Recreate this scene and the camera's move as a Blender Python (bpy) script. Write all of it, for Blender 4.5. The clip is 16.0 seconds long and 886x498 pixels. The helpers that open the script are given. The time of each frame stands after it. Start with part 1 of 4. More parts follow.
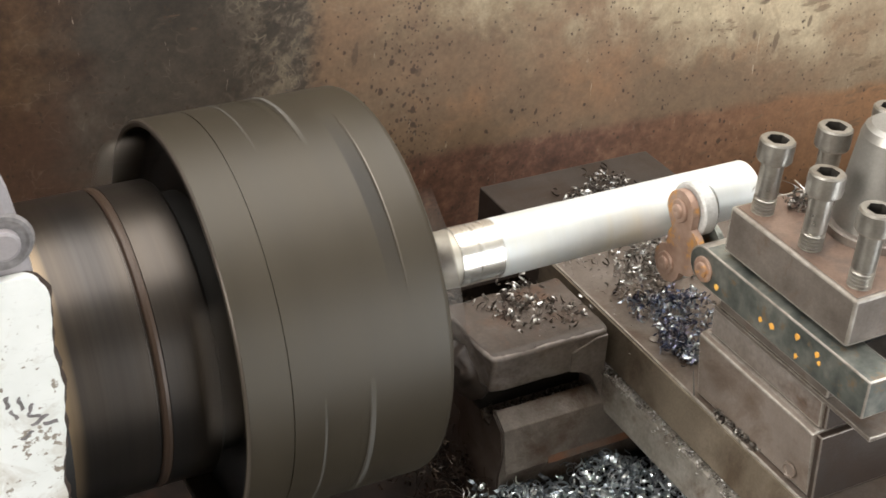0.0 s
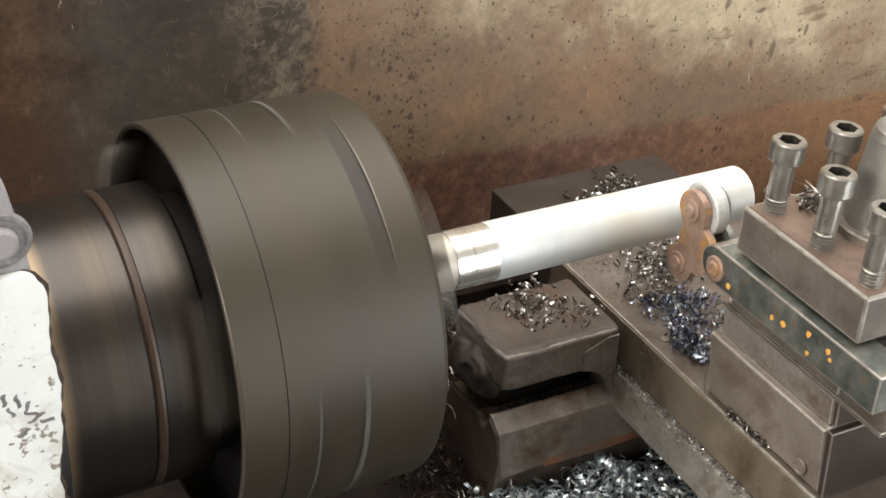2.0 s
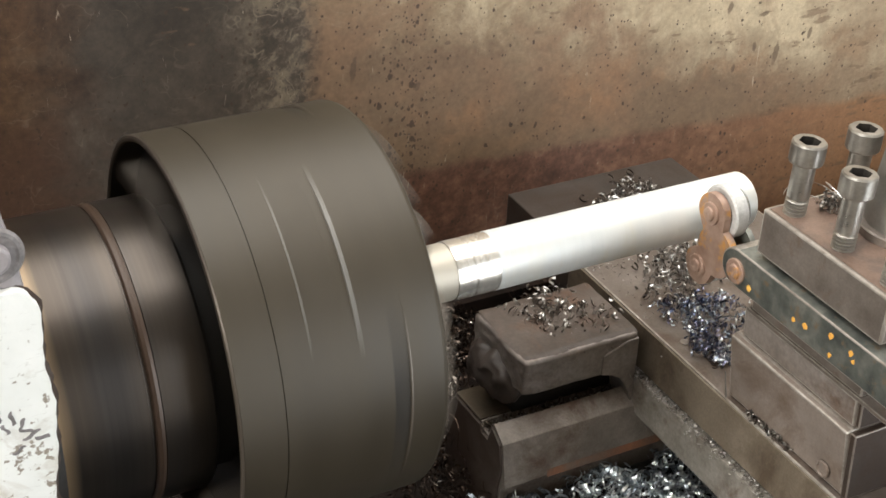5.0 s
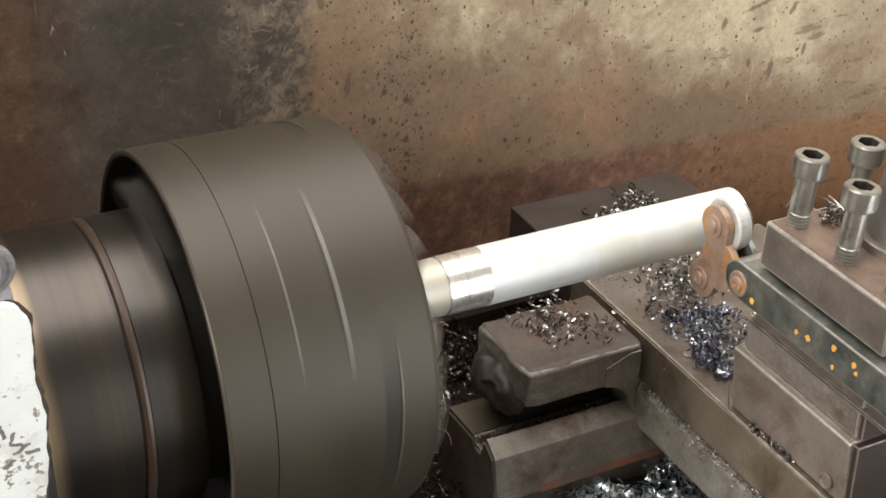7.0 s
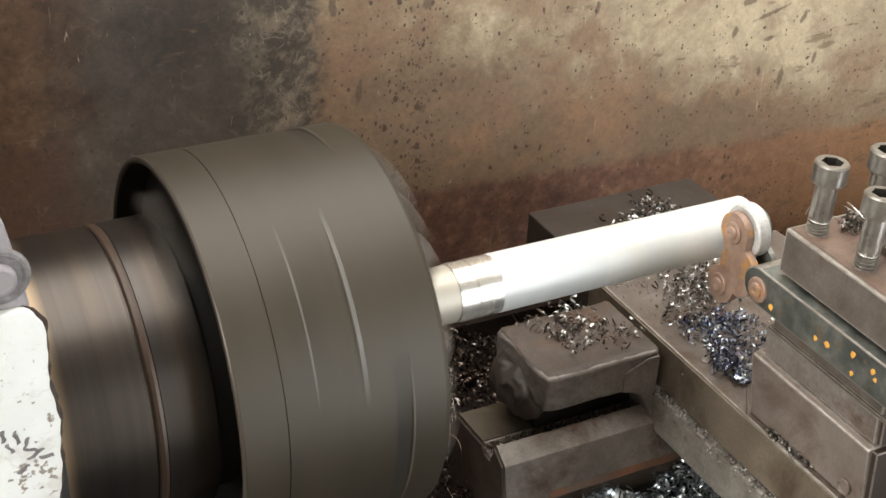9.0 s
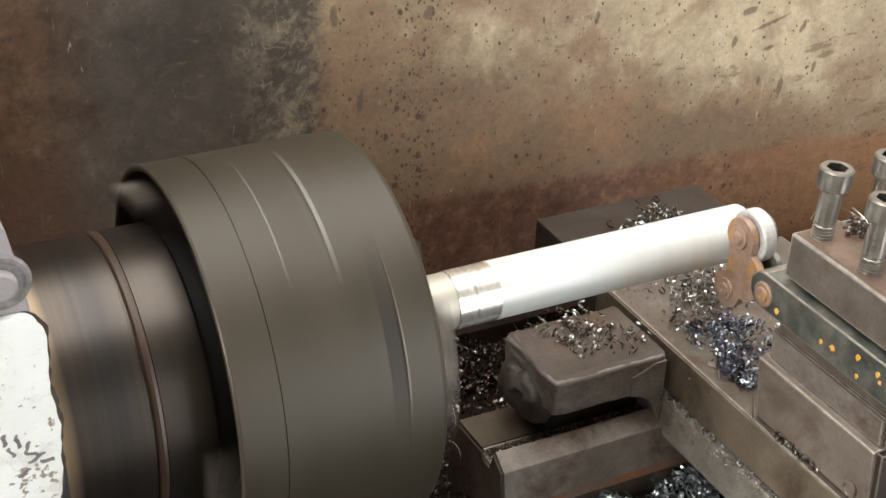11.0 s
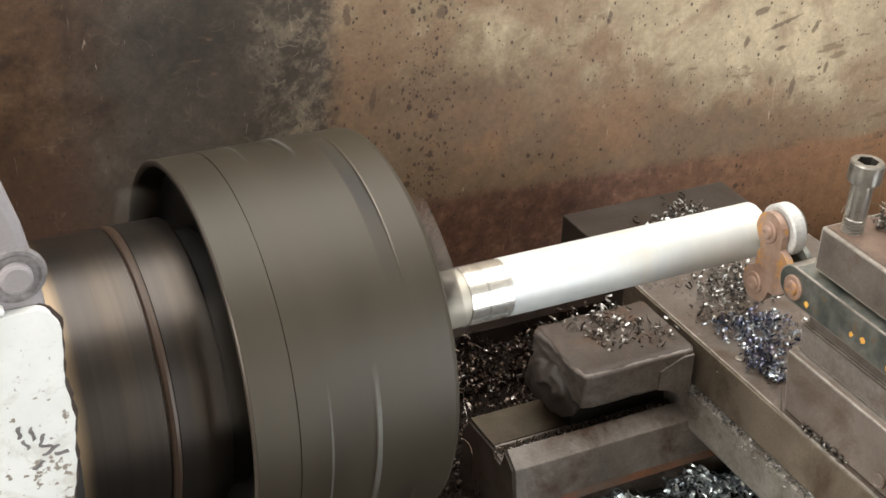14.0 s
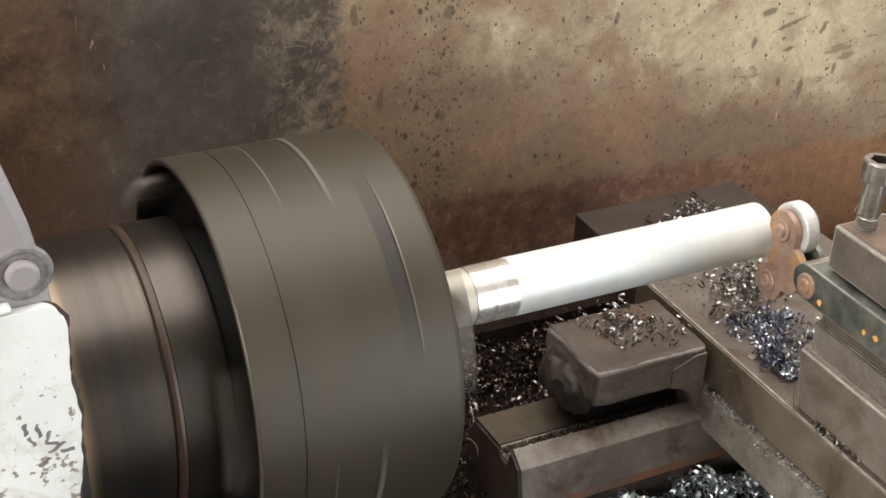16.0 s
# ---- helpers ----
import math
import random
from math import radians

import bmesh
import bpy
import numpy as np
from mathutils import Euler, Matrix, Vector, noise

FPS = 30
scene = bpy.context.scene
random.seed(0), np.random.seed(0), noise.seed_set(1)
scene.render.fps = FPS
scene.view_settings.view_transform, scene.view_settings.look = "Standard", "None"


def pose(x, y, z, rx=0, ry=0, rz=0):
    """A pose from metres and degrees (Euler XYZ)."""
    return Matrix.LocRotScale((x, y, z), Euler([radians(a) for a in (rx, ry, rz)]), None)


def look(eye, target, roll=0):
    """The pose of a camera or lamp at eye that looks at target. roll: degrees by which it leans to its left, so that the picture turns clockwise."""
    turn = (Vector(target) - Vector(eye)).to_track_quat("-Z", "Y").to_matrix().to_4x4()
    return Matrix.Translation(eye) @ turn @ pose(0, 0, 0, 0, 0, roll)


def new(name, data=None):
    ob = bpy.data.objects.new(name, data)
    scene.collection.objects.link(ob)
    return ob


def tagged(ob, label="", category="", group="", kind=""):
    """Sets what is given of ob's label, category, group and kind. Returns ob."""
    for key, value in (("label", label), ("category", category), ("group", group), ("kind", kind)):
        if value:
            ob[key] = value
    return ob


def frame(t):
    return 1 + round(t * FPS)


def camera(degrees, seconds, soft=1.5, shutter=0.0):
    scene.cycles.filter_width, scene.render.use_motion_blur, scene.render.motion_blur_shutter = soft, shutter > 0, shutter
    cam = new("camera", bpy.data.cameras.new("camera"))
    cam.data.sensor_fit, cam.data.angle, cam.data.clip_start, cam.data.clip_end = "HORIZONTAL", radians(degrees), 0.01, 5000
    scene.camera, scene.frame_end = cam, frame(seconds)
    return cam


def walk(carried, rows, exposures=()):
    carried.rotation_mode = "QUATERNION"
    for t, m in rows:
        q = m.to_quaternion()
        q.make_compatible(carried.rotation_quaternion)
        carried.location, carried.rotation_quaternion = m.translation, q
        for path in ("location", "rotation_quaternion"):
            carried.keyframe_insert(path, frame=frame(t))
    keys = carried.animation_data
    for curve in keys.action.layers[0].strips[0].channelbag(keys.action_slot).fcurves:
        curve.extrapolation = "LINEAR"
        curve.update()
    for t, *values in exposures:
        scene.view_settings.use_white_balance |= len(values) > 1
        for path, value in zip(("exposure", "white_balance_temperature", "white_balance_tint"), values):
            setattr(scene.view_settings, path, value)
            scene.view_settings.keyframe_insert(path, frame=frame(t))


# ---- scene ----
cam = camera(34.45, 16.0, soft=1.6, shutter=0.8)
CAMERA_ROWS = [
    (0.0, pose(-0.2635, -0.5491, 0.4032, 57.789, -2.760, -27.603)),
    (0.5, pose(-0.2683, -0.5526, 0.4036, 58.057, -2.937, -27.322)),
    (1.0, pose(-0.2674, -0.5585, 0.4042, 58.280, -2.800, -27.194)),
    (1.5, pose(-0.2650, -0.5564, 0.4036, 58.220, -2.835, -27.300)),
    (2.0, pose(-0.2641, -0.5567, 0.4030, 58.221, -2.900, -27.471)),
    (2.5, pose(-0.2635, -0.5580, 0.4037, 58.248, -2.856, -27.476)),
    (3.0, pose(-0.2649, -0.5572, 0.4023, 58.143, -2.871, -27.205)),
    (3.2, pose(-0.2647, -0.5560, 0.4016, 58.177, -2.810, -27.030)),
    (5.3, pose(-0.2554, -0.5529, 0.4023, 58.493, -2.202, -27.503)),
    (5.5, pose(-0.2547, -0.5535, 0.4026, 58.583, -2.261, -27.525)),
    (6.0, pose(-0.2581, -0.5527, 0.4057, 58.808, -2.353, -27.504)),
    (6.5, pose(-0.2567, -0.5555, 0.4068, 59.025, -2.228, -27.386)),
    (7.0, pose(-0.2547, -0.5552, 0.4030, 59.007, -2.367, -27.472)),
    (7.5, pose(-0.2557, -0.5560, 0.4028, 59.115, -2.397, -27.386)),
    (8.0, pose(-0.2568, -0.5565, 0.4030, 59.186, -2.408, -27.162)),
    (8.5, pose(-0.2567, -0.5573, 0.4075, 59.257, -2.310, -26.915)),
    (9.0, pose(-0.2573, -0.5562, 0.4055, 59.196, -2.441, -27.058)),
    (11.5, pose(-0.2565, -0.5653, 0.4087, 59.673, -2.256, -26.822)),
    (12.0, pose(-0.2567, -0.5639, 0.4091, 59.665, -2.256, -27.046)),
    (12.5, pose(-0.2583, -0.5679, 0.4086, 59.803, -2.169, -26.592)),
    (13.0, pose(-0.2586, -0.5687, 0.4051, 59.561, -2.049, -26.488)),
    (13.5, pose(-0.2580, -0.5686, 0.4055, 59.701, -2.061, -26.410)),
    (14.0, pose(-0.2589, -0.5670, 0.4057, 59.729, -2.219, -26.380)),
    (14.5, pose(-0.2608, -0.5673, 0.4066, 59.798, -2.370, -26.078)),
    (15.0, pose(-0.2576, -0.5692, 0.4058, 59.716, -2.200, -26.230)),
    (15.5, pose(-0.2581, -0.5697, 0.4056, 59.727, -2.144, -26.168)),
    (16.0, pose(-0.2582, -0.5694, 0.4054, 59.786, -2.129, -26.011)),
]
EXPOSURES = [(0.0, 0.0), (9.0, 0.0), (16.0, -0.08)]

walk(cam, CAMERA_ROWS, EXPOSURES)

# the lathe's spindle axis is the world's x axis; the floor lies 1.1 m below it
FLOOR = -1.1
WALL_Y = 0.299
CROSS_Z = -0.088

# ---- light: daylight from a tall open door behind the camera, a window and a skylight ----
world = bpy.data.worlds.new("sky")
scene.world = world
world.use_nodes = True
wn = world.node_tree.nodes
sky = wn.new("ShaderNodeTexSky")
sky.sky_type, sky.sun_disc, sky.sun_elevation, sky.sun_rotation = "NISHITA", False, radians(40), radians(200)
world.node_tree.links.new(sky.outputs[0], wn["Background"].inputs[0])
wn["Background"].inputs[1].default_value = 0.1


def area_lamp(name, eye, target, sx, sy, watts, colour):
    data = bpy.data.lights.new(name, "AREA")
    data.shape, data.size, data.size_y, data.energy, data.color = "RECTANGLE", sx, sy, watts, colour
    ob = new(name, data)
    ob.matrix_world = look(eye, target)
    return ob


area_lamp("open_door_daylight", (1.60, -2.46, 0.15), (1.60, 0.0, 0.15), 1.5, 2.3, 80, (0.91, 0.96, 1.0))
area_lamp("window_daylight", (-2.42, -0.7, 1.0), (0.2, -0.05, -0.05), 1.3, 1.0, 88, (1.0, 0.95, 0.87))
area_lamp("skylight_daylight", (0.35, 0.20, 1.93), (0.35, 0.20, 0.0), 2.9, 1.8, 96, (1.0, 0.97, 0.91))


# ---- materials ----
def nodes_of(name):
    m = bpy.data.materials.new(name)
    m.use_nodes = True
    t = m.node_tree
    return m, t.nodes, t.links, t.nodes["Principled BSDF"]


def tex_noise(n, l, vec, scale, detail=6.0, rough=0.6, dist=0.0):
    t = n.new("ShaderNodeTexNoise")
    t.inputs["Scale"].default_value, t.inputs["Detail"].default_value = scale, detail
    t.inputs["Roughness"].default_value, t.inputs["Distortion"].default_value = rough, dist
    l.new(vec, t.inputs["Vector"])
    return t.outputs["Fac"]


def ramp(n, l, fac, stops):
    r = n.new("ShaderNodeValToRGB")
    e = r.color_ramp.elements
    while len(e) < len(stops):
        e.new(0.5)
    for el, (p, c) in zip(e, stops):
        el.position = p
        el.color = (*c, 1) if isinstance(c, tuple) else (c, c, c, 1)
    l.new(fac, r.inputs[0])
    return r.outputs[0]


def mixc(n, l, fac, a, b, blend="MIX"):
    m = n.new("ShaderNodeMix")
    m.data_type, m.blend_type = "RGBA", blend
    for sock, v in ((m.inputs["Factor"], fac), (m.inputs["A"], a), (m.inputs["B"], b)):
        if isinstance(v, (int, float)):
            sock.default_value = v
        elif isinstance(v, tuple):
            sock.default_value = (*v, 1)
        else:
            l.new(v, sock)
    return m.outputs["Result"]


def math_node(n, l, op, a, b=0.0, c=0.0, clamp=False):
    m = n.new("ShaderNodeMath")
    m.operation, m.use_clamp = op, clamp
    for sock, v in zip(m.inputs, (a, b, c)):
        if isinstance(v, (int, float)):
            sock.default_value = v
        else:
            l.new(v, sock)
    return m.outputs[0]


def bump(n, l, p, height, strength, dist=0.001):
    b = n.new("ShaderNodeBump")
    b.inputs["Strength"].default_value, b.inputs["Distance"].default_value = strength, dist
    l.new(height, b.inputs["Height"])
    l.new(b.outputs[0], p.inputs["Normal"])


def coords(n):
    return n.new("ShaderNodeTexCoord").outputs["Object"]


def stretched(n, l, vec, sx, sy, sz):
    m = n.new("ShaderNodeMapping")
    m.inputs["Scale"].default_value = (sx, sy, sz)
    l.new(vec, m.inputs["Vector"])
    return m.outputs[0]


def metal(name, dark, light, rough, metallic=1.0, scale=60.0, stain=None, stain_amount=0.45, rlo=None, bumps=0.15, stretch=(1, 1, 1), fine=700.0, grain=0.25):
    """Worn metal: two scales of colour change, patchy roughness, fine relief."""
    m, n, l, p = nodes_of(name)
    v = stretched(n, l, coords(n), *stretch)
    big, small = tex_noise(n, l, v, scale), tex_noise(n, l, v, fine, 3.0)
    col = ramp(n, l, big, [(0.3, dark), (0.7, light)])
    if stain:
        s = ramp(n, l, tex_noise(n, l, v, scale * 0.6, 8.0, 0.7, 0.4), [(1 - stain_amount - 0.06, 0.0), (1 - stain_amount + 0.1, 1.0)])
        col = mixc(n, l, s, col, stain)
    col = mixc(n, l, grain, col, ramp(n, l, small, [(0.35, 0.35), (0.65, 0.8)]), "OVERLAY")
    l.new(col, p.inputs["Base Color"])
    l.new(ramp(n, l, big, [(0.25, rough if rlo is None else rlo), (0.75, rough + 0.12)]), p.inputs["Roughness"])
    p.inputs["Metallic"].default_value = metallic
    bump(n, l, p, small, bumps, 0.0006)
    return m


CHUCK = metal("oiled_chuck_steel", (0.030, 0.0232, 0.0140), (0.044, 0.0345, 0.0215), 0.42, 0.3, 26, bumps=0.03, grain=0.05, stretch=(1.6, 0.35, 0.35))

REDDISH = metal("brown_oily_groove", (0.040, 0.024, 0.016), (0.065, 0.041, 0.027), 0.34, 0.3, 60, grain=0.08)
# black for oily steel and, as painted shade, for the chuck's hollows
DARK = metal("black_oily_shaded_steel", (0.012, 0.011, 0.01), (0.03, 0.027, 0.024), 0.5, 0.5)
# pale tone that paints the socket edges' glint; also the bright sliver
RIM = metal("pale_bright_steel", (0.17, 0.165, 0.155), (0.23, 0.225, 0.215), 0.42, 0.4)
# bevel colour: edge wear together with painted edge highlights
WORN_LIT = metal("worn_highlit_edge_steel", (0.26, 0.23, 0.2), (0.46, 0.43, 0.39), 0.28, 0.6, 120, (0.15, 0.12, 0.10), 0.35, grain=0.15)
JAW = metal("oily_jaw_steel", (0.055, 0.045, 0.036), (0.095, 0.08, 0.065), 0.35, 0.5)
BRUSHED = metal("brushed_bright_steel", (0.585, 0.61, 0.61), (0.70, 0.71, 0.69), 0.36, 0.15, 42, (0.64, 0.62, 0.55), 0.42, bumps=0.05, grain=0.10, stretch=(1.4, 0.5, 0.5))
POLISHED = metal("polished_steel", (0.66, 0.63, 0.57), (0.76, 0.73, 0.67), 0.2, 0.8, 40, bumps=0.0, grain=0.0)
STUB = metal("matt_turned_steel", (0.40, 0.365, 0.30), (0.48, 0.44, 0.37), 0.42, 0.35, 60, bumps=0.0, grain=0.05)
BED = metal("worn_bed_iron", (0.15, 0.128, 0.110), (0.28, 0.25, 0.222), 0.32, 0.4, 40, (0.105, 0.07, 0.050), 0.45, bumps=0.16, grain=0.22)
SLIDE = metal("oil_stained_slide_iron", (0.19, 0.155, 0.132), (0.295, 0.250, 0.220), 0.28, 0.3, 30, (0.145, 0.105, 0.078), 0.42, bumps=0.12, grain=0.16)
FLANK = metal("olive_oiled_flank", (0.14, 0.112, 0.082), (0.225, 0.187, 0.142), 0.29, 0.3, 26, (0.09, 0.066, 0.045), 0.45, bumps=0.16, grain=0.22)
TABLE = metal("brown_oiled_table", (0.105, 0.085, 0.072), (0.185, 0.158, 0.140), 0.30, 0.3, 34, (0.09, 0.063, 0.046), 0.48, bumps=0.16, grain=0.22)
BRIDGE = metal("gritty_grey_iron", (0.18, 0.165, 0.14), (0.31, 0.285, 0.255), 0.36, 0.3, 60, (0.12, 0.09, 0.068), 0.42, bumps=0.35, fine=380, grain=0.3)
OLIVE = metal("olive_oiled_way", (0.058, 0.046, 0.032), (0.10, 0.082, 0.058), 0.36, 0.3, 50, (0.05, 0.034, 0.022), 0.45, bumps=0.16, grain=0.22)
GRIMY = metal("rust_brown_grime", (0.048, 0.034, 0.026), (0.090, 0.070, 0.057), 0.5, 0.1, 60, (0.075, 0.040, 0.024), 0.45, bumps=0.3, fine=380, grain=0.3)
# black oil, with the gap's shade put into the colour
SHADED_OIL = metal("shade_black_oil_sludge", (0.007, 0.005, 0.004), (0.020, 0.013, 0.010), 0.55, 0.0, 60, (0.034, 0.016, 0.010), 0.4, bumps=0.4, fine=300, grain=0.2)
SOAKED = metal("oil_soaked_iron", (0.024, 0.018, 0.0145), (0.046, 0.035, 0.029), 0.5, 0.1, 40, (0.030, 0.018, 0.012), 0.5, bumps=0.2, grain=0.25)
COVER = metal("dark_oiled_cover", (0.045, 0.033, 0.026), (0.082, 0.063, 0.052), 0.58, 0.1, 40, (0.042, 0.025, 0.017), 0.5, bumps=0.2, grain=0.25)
WING = metal("brown_oily_cast_iron", (0.15, 0.125, 0.108), (0.27, 0.24, 0.22), 0.36, 0.3, 40, (0.11, 0.072, 0.052), 0.45, bumps=0.3, fine=350, grain=0.3)
CAST = metal("grey_cast_iron", (0.16, 0.145, 0.13), (0.31, 0.285, 0.26), 0.42, 0.3, 50, (0.11, 0.08, 0.058), 0.45, bumps=0.35, fine=350, grain=0.3)
POST = metal("tool_post_steel", (0.14, 0.118, 0.102), (0.24, 0.21, 0.185), 0.30, 0.5, 50, (0.16, 0.10, 0.07), 0.4, bumps=0.12, grain=0.18)
POST_TOP = metal("rusty_tool_post_steel", (0.14, 0.09, 0.066), (0.23, 0.16, 0.125), 0.38, 0.3, 60, (0.12, 0.09, 0.075), 0.45, bumps=0.2, grain=0.2)
BOLT = metal("phosphated_bolt_steel", (0.28, 0.262, 0.235), (0.42, 0.40, 0.365), 0.26, 0.85, 120, bumps=0.06, grain=0.12)
SOCKET = metal("socket_shadow_steel", (0.03, 0.028, 0.025), (0.08, 0.07, 0.06), 0.5, 0.6)
ROLLER = metal("matt_ground_roller_steel", (0.46, 0.46, 0.45), (0.58, 0.58, 0.57), 0.5, 0.25, 90)
CENTRE = metal("centre_post_steel", (0.22, 0.21, 0.195), (0.31, 0.30, 0.28), 0.36, 0.75, 50, bumps=0.06, grain=0.12)
GREY_PAINT = metal("lilac_grey_paint", (0.25, 0.228, 0.235), (0.31, 0.288, 0.295), 0.42, 0.0, 20, (0.15, 0.12, 0.105), 0.28, bumps=0.06, grain=0.1)


def spindle_material():
    """Dark burnished steel, a warm rim reflection painted gold at the flange's headstock end and bluish beside it."""
    m, n, l, p = nodes_of("dark_spindle_steel")
    v = coords(n)
    sep = n.new("ShaderNodeSeparateXYZ")
    l.new(v, sep.inputs[0])
    big = tex_noise(n, l, stretched(n, l, v, 1.2, 0.12, 0.12), 46)
    rings = tex_noise(n, l, stretched(n, l, v, 1.0, 0.02, 0.02), 420, 3.0)
    col = ramp(n, l, big, [(0.3, (0.048, 0.044, 0.042)), (0.7, (0.074, 0.060, 0.048))])
    # mask of the gold rim, a reflection put into the colour
    worn = math_node(n, l, "MULTIPLY_ADD", math_node(n, l, "MULTIPLY_ADD", big, 0.010, sep.outputs[0]), -95.0, -15.0, True)
    col = mixc(n, l, worn, col, (0.36, 0.25, 0.14))
    col = mixc(n, l, 0.25, col, ramp(n, l, rings, [(0.3, 0.3), (0.7, 0.72)]), "OVERLAY")
    l.new(col, p.inputs["Base Color"])
    l.new(math_node(n, l, "MULTIPLY_ADD", worn, -0.6, 0.9), p.inputs["Metallic"])
    p.inputs["Roughness"].default_value = 0.33
    return m


SPINDLE = spindle_material()


def holder_material():
    """Blackish-blue steel with rust stains and ochre paint flecks."""
    m, n, l, p = nodes_of("blued_holder_steel")
    v = coords(n)
    base = ramp(n, l, tex_noise(n, l, v, 70, 6), [(0.3, (0.075, 0.085, 0.08)), (0.5, (0.15, 0.16, 0.145)), (0.7, (0.27, 0.27, 0.24))])
    rust = ramp(n, l, tex_noise(n, l, v, 120, 8, 0.7), [(0.56, 0.0), (0.68, 1.0)])
    col = mixc(n, l, rust, base, (0.23, 0.17, 0.11))
    l.new(col, p.inputs["Base Color"])
    p.inputs["Metallic"].default_value, p.inputs["Roughness"].default_value = 0.6, 0.42
    bump(n, l, p, tex_noise(n, l, v, 500, 4), 0.2, 0.0006)
    return m


def bracket_material():
    """Rust-brown bracket with orange rust and pale wear."""
    m, n, l, p = nodes_of("rusty_bracket_steel")
    v = coords(n)
    base = ramp(n, l, tex_noise(n, l, v, 90, 6), [(0.3, (0.25, 0.155, 0.115)), (0.65, (0.40, 0.28, 0.22))])
    rust = ramp(n, l, tex_noise(n, l, v, 85, 7, 0.65), [(0.55, 0.0), (0.63, 0.9)])
    col = mixc(n, l, rust, base, (0.52, 0.26, 0.07))
    l.new(col, p.inputs["Base Color"])
    p.inputs["Metallic"].default_value, p.inputs["Roughness"].default_value = 0.3, 0.5
    bump(n, l, p, tex_noise(n, l, v, 450, 4), 0.3, 0.0006)
    return m


def chip_material(name, stops, rough):
    m, n, l, p = nodes_of(name)
    g = n.new("ShaderNodeNewGeometry")
    l.new(ramp(n, l, g.outputs["Random Per Island"], stops), p.inputs["Base Color"])
    p.inputs["Metallic"].default_value, p.inputs["Roughness"].default_value = 1.0, rough
    return m


def white_paint():
    """Dirty white enamel: specks, brown mottling that thickens downwards, rubbed grey marks."""
    m, n, l, p = nodes_of("dirty_white_enamel")
    v = coords(n)
    sep = n.new("ShaderNodeSeparateXYZ")
    l.new(v, sep.inputs[0])
    col = ramp(n, l, tex_noise(n, l, v, 18, 5), [(0.35, (0.70, 0.72, 0.70)), (0.7, (0.84, 0.85, 0.84))])
    dirt = math_node(n, l, "MULTIPLY_ADD", sep.outputs[2], -2.6, 0.17)
    specks = math_node(n, l, "ADD", tex_noise(n, l, v, 260, 3, 0.5), math_node(n, l, "MULTIPLY", dirt, 0.35))
    col = mixc(n, l, ramp(n, l, specks, [(0.65, 0.0), (0.70, 0.9)]), col, (0.2, 0.16, 0.12))
    smear = math_node(n, l, "ADD", tex_noise(n, l, v, 60, 7, 0.68, 0.8), dirt)
    col = mixc(n, l, ramp(n, l, smear, [(0.58, 0.0), (0.80, 0.8)]), col, (0.46, 0.42, 0.36))
    rub = tex_noise(n, l, stretched(n, l, v, 40, 40, 120), 3.0, 6, 0.7, 1.2)
    col = mixc(n, l, ramp(n, l, rub, [(0.60, 0.0), (0.70, 0.5)]), col, (0.48, 0.48, 0.46))
    l.new(col, p.inputs["Base Color"])
    p.inputs["Roughness"].default_value = 0.4
    bump(n, l, p, tex_noise(n, l, v, 90, 5), 0.3, 0.001)
    return m


MARKS = [(0.1114, 0.0436, 0.0030, 0.0090, 4), (0.1324, -0.0245, 0.0024, 0.0085, -8), (0.1851, 0.0356, 0.0048, 0.0065, 0), (0.4794, -0.0035, 0.0070, 0.0028, 14),
         (0.5034, -0.0172, 0.0190, 0.0019, 16), (0.5243, -0.0777, 0.0028, 0.0110, -6), (0.4679, -0.0290, 0.0024, 0.0055, -10), (0.4806, -0.0845, 0.0020, 0.0045, 0),
         (0.2905, -0.0527, 0.0036, 0.0024, -20), (0.2083, -0.0166, 0.0030, 0.0024, 0), (0.5060, -0.0397, 0.0060, 0.0024, 12), (0.5390, -0.0258, 0.0026, 0.0065, -24),
         (0.5583, -0.0648, 0.0024, 0.0055, -10), (0.4996, -0.0684, 0.0020, 0.0040, 0), (0.1836, -0.0470, 0.0034, 0.0038, 0), (0.3308, 0.0109, 0.0022, 0.0060, -4)]


